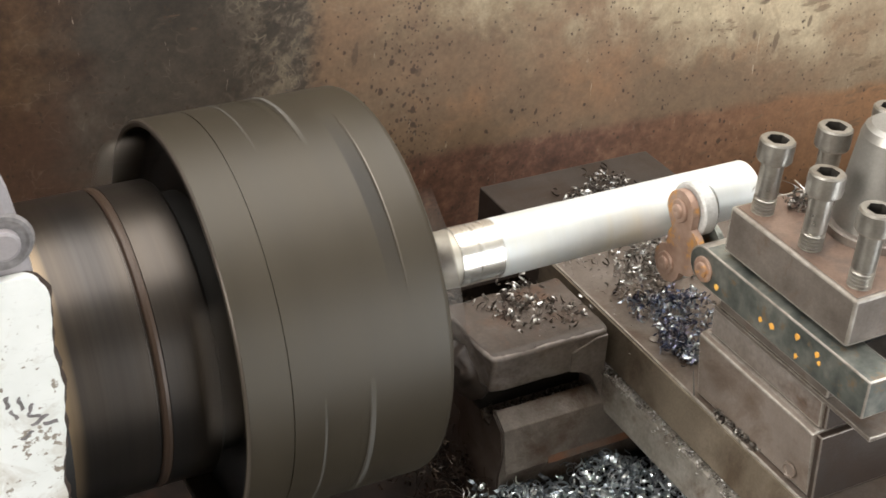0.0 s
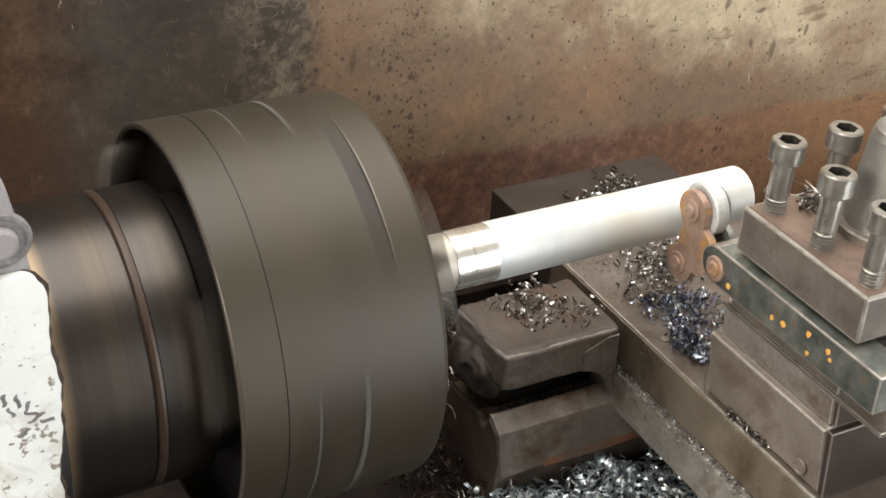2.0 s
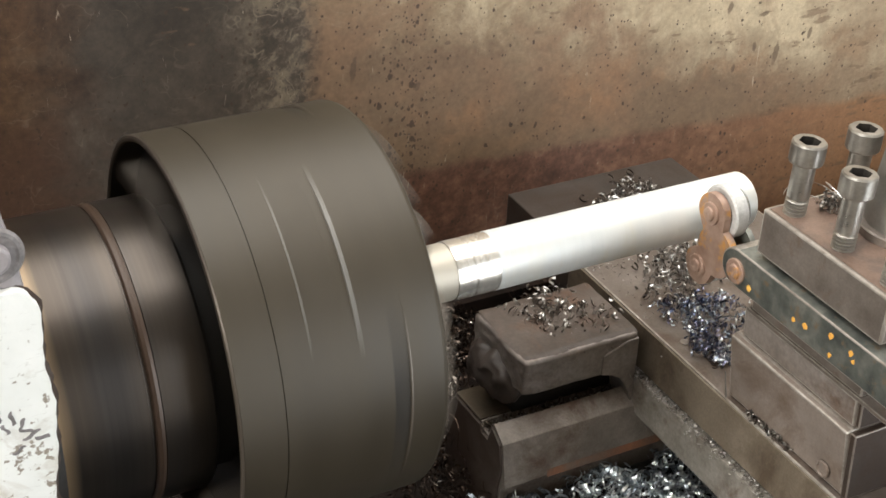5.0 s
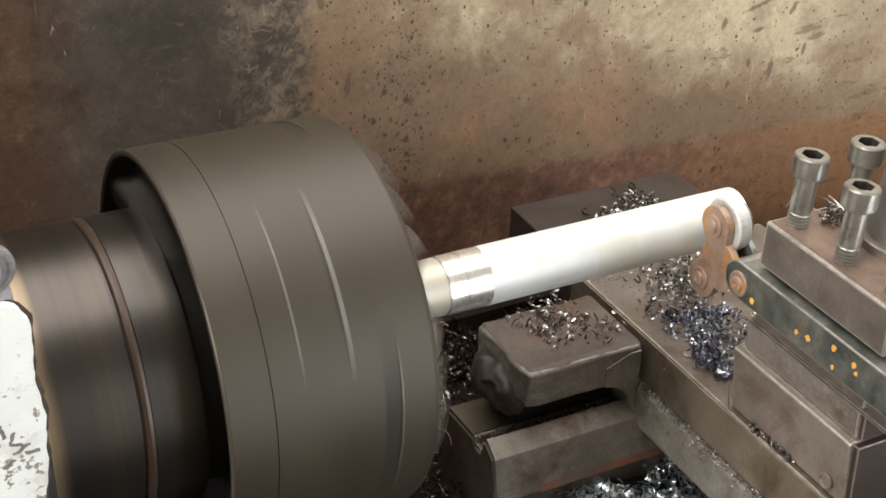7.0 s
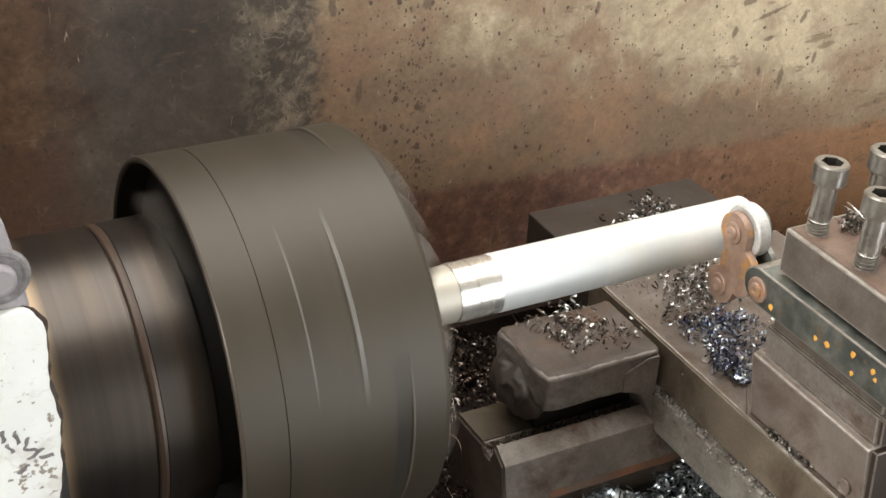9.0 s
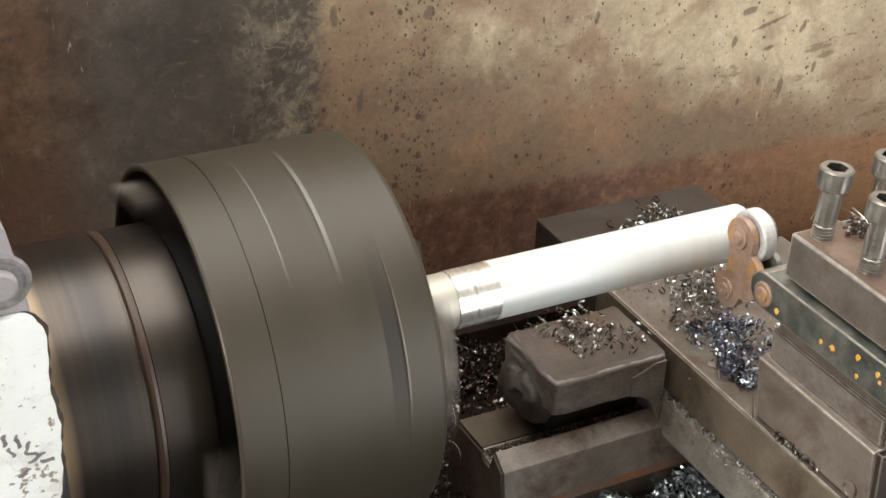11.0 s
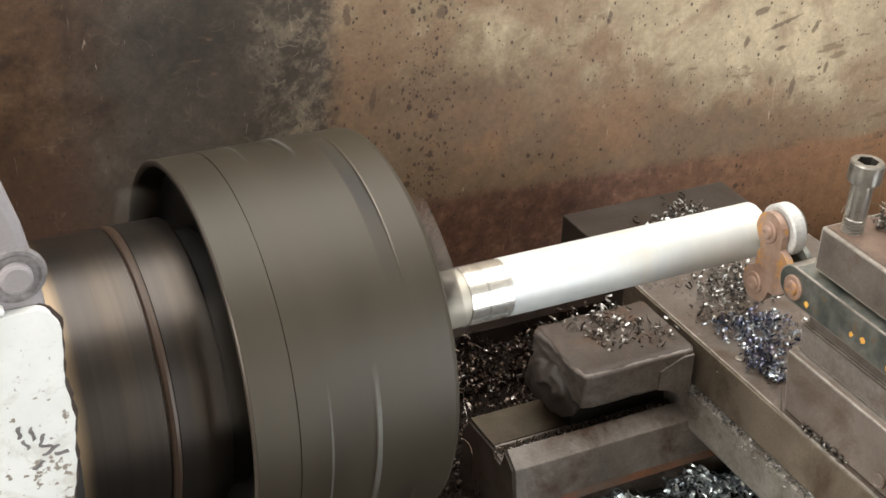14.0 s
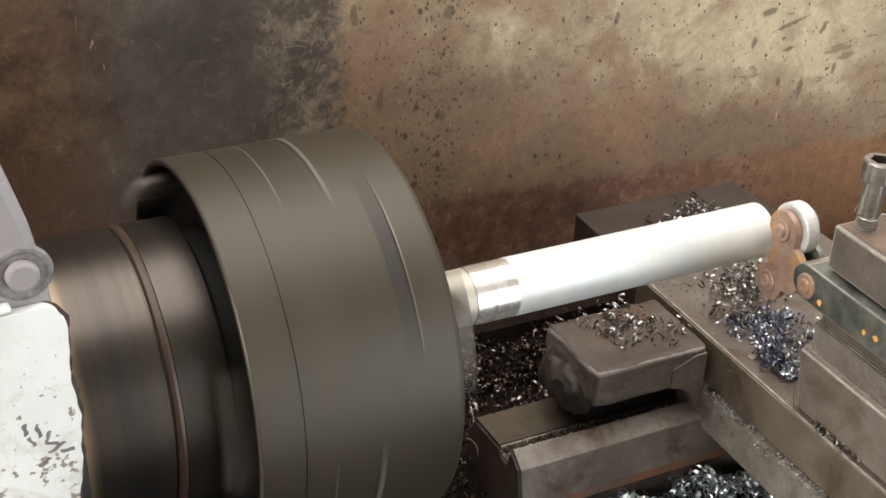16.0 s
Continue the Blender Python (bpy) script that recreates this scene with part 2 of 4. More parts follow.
def wall_material():
    """Cream splash sheet: rust band at the foot, ochre patches, soot, specks and scratches."""
    m, n, l, p = nodes_of("rusty_cream_sheet")
    v = coords(n)
    sep = n.new("ShaderNodeSeparateXYZ")
    l.new(v, sep.inputs[0])
    x, z = sep.outputs[0], sep.outputs[2]
    soft = tex_noise(n, l, v, 7, 5, 0.6)
    mid = tex_noise(n, l, v, 24, 7, 0.7, 0.4)
    fine = tex_noise(n, l, v, 95, 6, 0.7)
    grain = tex_noise(n, l, v, 320, 4, 0.65)

    def lin(a, gain, shift):
        return math_node(n, l, "MULTIPLY_ADD", a, gain, shift, True)

    def plus(a, b, amount):
        return math_node(n, l, "MULTIPLY_ADD", b, amount, a)
    col = ramp(n, l, plus(mid, soft, 0.7), [(0.6, (0.185, 0.125, 0.068)), (0.85, (0.29, 0.215, 0.128)), (1.1, (0.42, 0.33, 0.215))])
    # the sheet is paler towards the tailstock, ochre in a wide belt
    col = mixc(n, l, lin(plus(x, mid, 0.30), 2.4, -0.80), col, (0.56, 0.455, 0.305))
    belt = math_node(n, l, "MULTIPLY", lin(plus(plus(z, x, 0.27), mid, 0.10), -13.0, 1.75), ramp(n, l, soft, [(0.36, 0.6), (0.6, 1.0)]))
    col = mixc(n, l, ramp(n, l, belt, [(0.05, 0.0), (0.65, 0.9)]), col, (0.165, 0.100, 0.057))
    blotch = ramp(n, l, tex_noise(n, l, v, 11, 6, 0.65, 0.6), [(0.45, 0.0), (0.62, 0.85)])
    col = mixc(n, l, blotch, col, (0.225, 0.135, 0.078))
    # orange bleed above the rust, and a dull brown patch at the tailstock end
    bleed = math_node(n, l, "MULTIPLY", lin(math_node(n, l, "ABSOLUTE", math_node(n, l, "ADD", plus(z, mid, 0.05), 0.055)), -26.0, 1.0), ramp(n, l, tex_noise(n, l, v, 15, 5, 0.6), [(0.50, 0.0), (0.64, 0.5)]))
    col = mixc(n, l, bleed, col, (0.36, 0.18, 0.085))
    col = mixc(n, l, math_node(n, l, "MULTIPLY", lin(plus(x, mid, 0.12), 14.0, -8.3), 0.6), col, (0.26, 0.19, 0.12))
    # rust band: a crisp upper edge that falls towards the tailstock
    edge = plus(plus(z, x, 0.045), mid, 0.018)
    rust = lin(edge, -110.0, -10.7)
    rustcol = ramp(n, l, plus(math_node(n, l, "MULTIPLY", fine, 0.5), mid, 0.5), [(0.36, (0.075, 0.034, 0.022)), (0.5, (0.145, 0.067, 0.042)), (0.64, (0.24, 0.125, 0.075))])
    rustcol = mixc(n, l, lin(x, 3.2, -1.1), rustcol, (0.30, 0.155, 0.075))
    col = mixc(n, l, math_node(n, l, "MULTIPLY", rust, 0.95), col, rustcol)
    # brown sheet end behind the headstock
    left = lin(plus(x, mid, 0.10), -11.0, 1.0)
    brown = ramp(n, l, plus(math_node(n, l, "MULTIPLY", mid, 0.7), fine, 0.3), [(0.38, (0.050, 0.025, 0.012)), (0.5, (0.094, 0.050, 0.025)), (0.64, (0.16, 0.092, 0.045))])
    low = lin(plus(z, mid, 0.05), -22.0, 0.5)
    brown = mixc(n, l, math_node(n, l, "MULTIPLY", low, 0.7), brown, (0.10, 0.05, 0.03))
    col = mixc(n, l, left, col, brown)
    # soot: smooth dark middle, blotched right side with a firm edge
    soot = math_node(n, l, "MULTIPLY", lin(plus(x, fine, 0.03), -70.0, 8.6), lin(plus(x, mid, 0.12), 18.0, 0.75))
    soot = math_node(n, l, "MULTIPLY", soot, lin(plus(z, mid, 0.06), 20.0, 1.9))
    sootcol = ramp(n, l, plus(math_node(n, l, "MULTIPLY", soft, 0.6), mid, 0.4), [(0.4, (0.038, 0.030, 0.022)), (0.52, (0.076, 0.060, 0.045)), (0.62, (0.145, 0.114, 0.082))])
    blot = math_node(n, l, "MULTIPLY", ramp(n, l, plus(math_node(n, l, "MULTIPLY", fine, 0.65), mid, 0.35), [(0.46, 0.0), (0.58, 0.8)]), lin(x, 26.0, -0.9))
    sootcol = mixc(n, l, blot, sootcol, (0.21, 0.165, 0.115))
    col = mixc(n, l, math_node(n, l, "MULTIPLY", soot, 0.94), col, sootcol)
    # swirling pale scratches over the blotched soot, finer ones over the whole sheet
    for scale, width, where, amount in ((34, 34.0, math_node(n, l, "MULTIPLY", soot, lin(x, 30.0, -0.9)), 0.55), (21, 60.0, 1.0, 0.16)):
        curl = math_node(n, l, "ABSOLUTE", math_node(n, l, "SUBTRACT", tex_noise(n, l, v, scale, 2.0, 0.5, 2.2), 0.5))
        thread = math_node(n, l, "MULTIPLY", lin(curl, -width, 1.0), ramp(n, l, tex_noise(n, l, v, scale * 1.7, 3), [(0.48, 0.0), (0.6, amount)]))
        col = mixc(n, l, math_node(n, l, "MULTIPLY", thread, where), col, (0.34, 0.27, 0.19))
    # oil specks, thick in a column beside the soot
    near = math_node(n, l, "MAXIMUM", math_node(n, l, "MULTIPLY_ADD", math_node(n, l, "ABSOLUTE", math_node(n, l, "SUBTRACT", plus(x, soft, 0.04), 0.198)), -10.0, 0.32), 0.0)
    flat = n.new("ShaderNodeCombineXYZ")
    l.new(plus(x, fine, 0.004), flat.inputs[0])
    l.new(plus(math_node(n, l, "MULTIPLY", z, 0.85), grain, 0.004), flat.inputs[1])
    for scale, share, reach in ((330, 0.07, 0.26), (190, 0.04, 0.24), (110, 0.006, 0.22)):
        vo = n.new("ShaderNodeTexVoronoi")
        vo.voronoi_dimensions = "2D"
        vo.inputs["Scale"].default_value, vo.inputs["Randomness"].default_value = scale, 1.0
        l.new(flat.outputs[0], vo.inputs["Vector"])
        pick = n.new("ShaderNodeSeparateColor")
        l.new(vo.outputs["Color"], pick.inputs[0])
        there = math_node(n, l, "LESS_THAN", pick.outputs[0], math_node(n, l, "ADD", near, math_node(n, l, "MULTIPLY", soft, 2 * share)))
        size = math_node(n, l, "MULTIPLY_ADD", pick.outputs[1], reach, 0.10)
        dot = lin(math_node(n, l, "SUBTRACT", size, vo.outputs["Distance"]), 12.0, 0.0)
        col = mixc(n, l, math_node(n, l, "MULTIPLY", math_node(n, l, "MULTIPLY", dot, there), 0.9), col, (0.058, 0.034, 0.021))
    # slanting dark scuffs towards the tailstock
    mp = n.new("ShaderNodeMapping")
    mp.inputs["Rotation"].default_value = (0, radians(38), 0)
    mp.inputs["Scale"].default_value = (16, 16, 62)
    l.new(v, mp.inputs["Vector"])
    sc = plus(tex_noise(n, l, mp.outputs[0], 2.2, 3, 0.5), lin(x, 0.35, -0.12), 0.8)
    col = mixc(n, l, ramp(n, l, sc, [(0.70, 0.0), (0.75, 0.6)]), col, (0.15, 0.095, 0.055))
    # single stains and scuffs: place, half sizes, slant in degrees
    for sx, sz, a, b, slant in MARKS:
        c, d = math.cos(radians(slant)), math.sin(radians(slant))
        dx, dz = math_node(n, l, "SUBTRACT", x, sx), math_node(n, l, "SUBTRACT", z, sz)
        along = plus(math_node(n, l, "MULTIPLY", dx, c / a), dz, d / a)
        across = plus(math_node(n, l, "MULTIPLY", dx, -d / b), dz, c / b)
        far = math_node(n, l, "SQRT", plus(math_node(n, l, "MULTIPLY", along, along), math_node(n, l, "MULTIPLY", across, across), 1.0))
        blot = lin(plus(far, fine, 1.9), -3.0, 6.2)
        col = mixc(n, l, math_node(n, l, "MULTIPLY", blot, 0.7), col, (0.10, 0.064, 0.04))
    # hair scratches and pale rubs
    hair = tex_noise(n, l, stretched(n, l, v, 70, 70, 8), 2.6, 4, 0.5, 2.5)
    col = mixc(n, l, ramp(n, l, hair, [(0.70, 0.0), (0.75, 0.4)]), col, (0.66, 0.56, 0.43))
    col = mixc(n, l, 0.36, col, ramp(n, l, plus(math_node(n, l, "MULTIPLY", fine, 0.5), grain, 0.5), [(0.36, 0.25), (0.64, 0.75)]), "OVERLAY")
    l.new(col, p.inputs["Base Color"])
    l.new(ramp(n, l, mid, [(0.3, 0.5), (0.7, 0.68)]), p.inputs["Roughness"])
    bump(n, l, p, fine, 0.2, 0.001)
    return m


def plain(name, a, b, scale, rough, bumps=0.2):
    return metal(name, a, b, rough, 0.0, scale, bumps=bumps, fine=120)


HOLDER, BRACKET = holder_material(), bracket_material()
WHITE, SHEET = white_paint(), wall_material()
TRAY_CHIP = chip_material("pale_blue_swarf", [(0.0, (0.11, 0.125, 0.14)), (0.3, (0.34, 0.385, 0.42)), (0.65, (0.64, 0.69, 0.72)), (1.0, (0.97, 1.0, 1.0))], 0.30)
CHIP = chip_material("silver_swarf", [(0.0, (0.07, 0.06, 0.052)), (0.45, (0.26, 0.24, 0.22)), (0.78, (0.46, 0.45, 0.43)), (1.0, (0.76, 0.76, 0.75))], 0.38)
BLUE_CHIP = chip_material("blued_swarf", [(0.0, (0.03, 0.034, 0.05)), (0.3, (0.10, 0.12, 0.20)), (0.5, (0.22, 0.20, 0.26)), (0.68, (0.36, 0.42, 0.52)), (0.88, (0.62, 0.68, 0.70)), (1.0, (0.97, 0.98, 1.0))], 0.32)
GREASE = plain("grey_grease", (0.11, 0.102, 0.102), (0.22, 0.205, 0.205), 300, 0.5)
GRIT = chip_material("brown_grit", [(0.0, (0.06, 0.045, 0.035)), (0.6, (0.18, 0.14, 0.11)), (0.9, (0.36, 0.31, 0.26)), (1.0, (0.75, 0.72, 0.66))], 0.4)
DARK_CHIP = chip_material("rusty_dark_swarf", [(0.0, (0.02, 0.014, 0.011)), (0.6, (0.075, 0.052, 0.04)), (0.92, (0.17, 0.14, 0.12)), (1.0, (0.55, 0.52, 0.48))], 0.42)
FLECK = plain("ochre_paint", (0.6, 0.3, 0.05), (0.75, 0.42, 0.1), 200, 0.5)
ORANGE = metal("orange_rust_paint", (0.14, 0.07, 0.045), (0.25, 0.11, 0.055), 0.55, 0.1, 40, (0.12, 0.09, 0.07), 0.5)
PLASTER = plain("dingy_plaster", (0.34, 0.31, 0.27), (0.45, 0.42, 0.37), 2.5, 0.8)
CONCRETE = plain("oily_concrete", (0.10, 0.095, 0.09), (0.2, 0.19, 0.175), 3, 0.75)

TRAY_CHIP.node_tree.nodes["Principled BSDF"].inputs["Metallic"].default_value = 0.88
# weak specular keeps the painted shade of the gap dark
SHADED_OIL.node_tree.nodes["Principled BSDF"].inputs["Specular IOR Level"].default_value = 0.12


# ---- mesh helpers ----
def part(name, bm, material, parent=None, label="", edges=None):
    me = bpy.data.meshes.new(name)
    bmesh.ops.recalc_face_normals(bm, faces=bm.faces[:])
    bm.to_mesh(me)
    bm.free()
    me.materials.append(material)
    me.materials.append(edges or material)
    ob = new(name, me)
    if parent is not None:
        ob.parent = parent
    if label:
        ob["label"] = label
    return ob


def base(name, label, category, group=""):
    return tagged(new(name), label, category, group)


def box(x0, x1, y0, y1, z0, z1, bevel=0.001, seg=2):
    bm = bmesh.new()
    bmesh.ops.create_cube(bm, size=1.0)
    for v in bm.verts:
        v.co = Vector(((x0 + x1) / 2 + v.co.x * (x1 - x0), (y0 + y1) / 2 + v.co.y * (y1 - y0), (z0 + z1) / 2 + v.co.z * (z1 - z0)))
    if bevel:
        bmesh.ops.bevel(bm, geom=bm.edges[:], offset=bevel, segments=seg, profile=0.6, affect="EDGES", material=1)
    return bm


def prism(outline, axis, a, b, bevel=0.0):
    """A flat outline of (u, v) pairs pushed along an axis from a to b."""
    bm = bmesh.new()

    def at(u, v, w):
        return {"x": (w, u, v), "y": (u, w, v), "z": (u, v, w)}[axis]
    lo = [bm.verts.new(at(u, v, a)) for u, v in outline]
    hi = [bm.verts.new(at(u, v, b)) for u, v in outline]
    k = len(outline)
    bm.faces.new(lo)
    bm.faces.new(hi)
    for i in range(k):
        bm.faces.new((lo[i], lo[(i + 1) % k], hi[(i + 1) % k], hi[i]))
    bmesh.ops.recalc_face_normals(bm, faces=bm.faces[:])
    if bevel:
        bmesh.ops.bevel(bm, geom=bm.edges[:], offset=bevel, segments=2, profile=0.6, affect="EDGES", material=1)
    return bm


def turned(profile, m=None, steps=96, hexagon=False):
    """A profile of (along, radius) turned round the x axis (then moved by m); each stretch keeps crisp ends."""
    bm = bmesh.new()
    k = 6 if hexagon else steps

    def ring(a, r):
        if r < 1e-6:
            return [bm.verts.new((a, 0, 0))]
        return [bm.verts.new((a, r * math.cos(2 * math.pi * i / k), r * math.sin(2 * math.pi * i / k))) for i in range(k)]
    rings = [ring(a, r) for a, r in profile]
    for p, q in zip(rings, rings[1:]):
        for i in range(k):
            j = (i + 1) % k
            if len(p) == 1 and len(q) == 1:
                continue
            if len(p) == 1:
                f = bm.faces.new((p[0], q[i], q[j]))
            elif len(q) == 1:
                f = bm.faces.new((p[i], p[j], q[0]))
            else:
                f = bm.faces.new((p[i], p[j], q[j], q[i]))
            f.smooth = not hexagon
    for r in rings:
        for i in range(len(r)):
            e = bm.edges.get((r[i], r[(i + 1) % k])) if len(r) > 1 else None
            if e:
                e.smooth = False
    if m is not None:
        bmesh.ops.transform(bm, matrix=m, verts=bm.verts[:])
    return bm


def upright(x, y, z):
    """Turns a profile along x into one along z, standing at (x, y, z)."""
    return Matrix.Translation((x, y, z)) @ Matrix.Rotation(-math.pi / 2, 4, "Y")


def chips(name, spots, count, size, material, label, seed, height=0.004):
    """Loose curls of swarf, scattered round the given spots (x, y, z, reach)."""
    rnd = random.Random(seed)
    verts, faces = [], []
    for _ in range(count):
        x, y, z, reach = spots[rnd.randrange(len(spots))]
        a, d = rnd.uniform(0, 6.283), reach * (0.75 * rnd.random() ** 0.6 + 0.75 * rnd.random() ** 6)
        lift = height * rnd.random() * max(0.15, 1 - d / reach)
        m = Matrix.Translation((x + d * math.cos(a), y + d * math.sin(a), z + size * 0.35 + lift)) @ Euler((rnd.uniform(-1.3, 1.3), rnd.uniform(-1.3, 1.3), rnd.uniform(0, 6.28))).to_matrix().to_4x4()
        r, w = size * rnd.uniform(0.3, 0.75), size * rnd.uniform(0.14, 0.36)
        arc, pitch, k = rnd.uniform(1.5, 5.5), size * rnd.uniform(0.0, 0.8), 6
        o = len(verts)
        for i in range(k + 1):
            t = arc * i / k
            for side in (-0.5, 0.5):
                verts.append(m @ Vector((r * math.cos(t), r * math.sin(t), side * w + pitch * i / k)))
        for i in range(k):
            q = o + 2 * i
            faces.append((q, q + 1, q + 3, q + 2))
    me = bpy.data.meshes.new(name)
    me.from_pydata(verts, [], faces)
    me.materials.append(material)
    for f in me.polygons:
        f.use_smooth = True
    return tagged(new(name, me), label, "swarf", kind="stuff")


# ---- the room ----
def room():
    tagged(part("floor", box(-2.6, 2.6, -2.6, 1.3, FLOOR - 0.1, FLOOR, 0), CONCRETE), "oil-darkened concrete workshop floor", "floor", kind="structure")
    # ceiling with a wide skylight opening over the machine
    bm = box(-2.6, -1.15, -2.6, 1.3, 1.9, 2.0, 0)
    for b in (box(1.85, 2.6, -2.6, 1.3, 1.9, 2.0, 0), box(-1.15, 1.85, -2.6, -0.75, 1.9, 2.0, 0), box(-1.15, 1.85, 1.15, 1.3, 1.9, 2.0, 0)):
        join(bm, b)
    tagged(part("ceiling", bm, PLASTER), "dingy plaster workshop ceiling with a skylight opening", "ceiling", kind="structure")
    tagged(part("wall_north", box(-2.6, 2.6, 1.2, 1.3, FLOOR, 1.9, 0), PLASTER), "dingy plastered workshop wall", "wall", kind="structure")
    tagged(part("wall_east", box(2.5, 2.6, -2.5, 1.2, FLOOR, 1.9, 0), PLASTER), "dingy plastered workshop wall", "wall", kind="structure")
    # west wall with a window opening
    bm = box(-2.6, -2.5, -2.5, -1.35, FLOOR, 1.9, 0)
    for b in (box(-2.6, -2.5, -0.05, 1.2, FLOOR, 1.9, 0), box(-2.6, -2.5, -1.35, -0.05, FLOOR, 0.3, 0), box(-2.6, -2.5, -1.35, -0.05, 1.5, 1.9, 0)):
        join(bm, b)
    tagged(part("wall_west", bm, PLASTER), "dingy plastered workshop wall with a window opening", "wall", kind="structure")
    # south wall with a tall door opening
    bm = box(-2.6, 0.80, -2.6, -2.5, FLOOR, 1.9, 0)
    for b in (box(2.4, 2.6, -2.6, -2.5, FLOOR, 1.9, 0), box(0.80, 2.4, -2.6, -2.5, 1.35, 1.9, 0)):
        join(bm, b)
    tagged(part("wall_south", bm, PLASTER), "dingy plastered workshop wall with a tall open doorway", "wall", kind="structure")
    tagged(part("ground", box(-40, 40, -40, 40, FLOOR - 0.2, FLOOR - 0.12, 0), CONCRETE), "bare ground outside the workshop", "ground", kind="structure")


def join(bm, other):
    me = bpy.data.meshes.new("joined")
    other.to_mesh(me)
    other.free()
    bm.from_mesh(me)
    bpy.data.meshes.remove(me)


room()


# ---- lathe: splash sheet, bed, tray, headstock ----
def splash_sheet():
    bm = box(-0.55, 1.25, WALL_Y, WALL_Y + 0.002, -0.42, 0.40, 0)
    sheet = part("splash_guard", bm, SHEET)
    tagged(sheet, "rust-stained cream sheet-metal splash guard behind the lathe", "splash guard")
    return sheet


def lathe_bed():
    bed = base("lathe_bed", "oily cast-iron lathe bed with ground ways", "lathe bed")
    # front rail: flat, chip gutter, raised way with a sloping shoulder, lower face
    prof = [(0.078, -0.157), (0.069, -0.1435), (0.036, -0.1425), (0.034, -0.147), (0.026, -0.147), (0.022, -0.1345), (0.0105, -0.1425), (0.0065, -0.1605), (0.0045, -0.172), (0.010, -0.176), (0.010, -0.30), (0.078, -0.30)]
    part("front_way", prism(prof, "x", 0.1, 1.1, 0.0006), BED, bed)
    # thin dark plate that paints the shadow on the oily end
    part("end_face", prism([(0.076, -0.158), (0.068, -0.1455), (0.037, -0.1445), (0.034, -0.149), (0.026, -0.149), (0.022, -0.1370), (0.0120, -0.1435), (0.0085, -0.1605), (0.012, -0.178), (0.012, -0.298), (0.076, -0.298)], "x", 0.0985, 0.1002), COVER, bed, "oily unmachined end of the way, shadow put into its dark colour")
    part("flat_way", prism([(0.0375, -0.1430), (0.0375, -0.1416), (0.0685, -0.1424), (0.0685, -0.1440)], "x", 0.0995, 1.1, 0.0003), OLIVE, bed, "olive-brown oiled flat way")
    part("rust_strip", prism([(0.0040, -0.1725), (0.0058, -0.1655), (0.0058, -0.1725)], "x", 0.13, 1.1), ORANGE, bed, "orange-brown rusted strip")
    low = [(0.22, -0.30), (0.22, -0.198), (0.212, -0.190), (0.20, -0.198), (0.175, -0.198), (0.175, -0.30)]
    part("rear_way", prism(low, "x", 0.4102, 1.1, 0.0006), COVER, bed)
    # gap parts: floor and back are added, their black includes painted shade
    high = [(0.22, -0.30), (0.22, -0.184), (0.206, -0.182), (0.204, -0.196), (0.175, -0.200), (0.175, -0.30)]
    part("rear_gap_way", prism(high, "x", 0.06, 0.41, 0.0006), SHADED_OIL, bed, "oily rear way beside the gap, shade put into its black")
    part("gap_floor", box(-0.17, 0.41, 0.012, 0.26, -0.2990, -0.2150, 0.002), SHADED_OIL, bed, "added oily floor of the bed's gap, shade put into its black")
    part("gap_back", box(-0.17, 0.41, 0.262, 0.290, -0.2990, -0.2150, 0.002), SHADED_OIL, bed, "added oily back of the bed's gap, shade put into its black")
    part("cross_rib", box(0.62, 0.66, 0.078, 0.175, -0.30, -0.19, 0.003), CAST, bed)
    part("pedestal", box(-0.5, 1.1, -0.04, 0.27, -1.10, -0.30, 0.01), DARK, bed)
    return bed


def chip_tray():
    tray = base("chip_tray", "black oily chip tray heaped with swarf", "chip tray")
    part("pan", box(-0.62, 1.1, -0.42, 0.009, -0.200, -0.190, 0.002), DARK, tray)
    part("lip", box(-0.62, 1.1, -0.426, -0.421, -0.200, -0.170, 0.001), DARK, tray)
    return tray


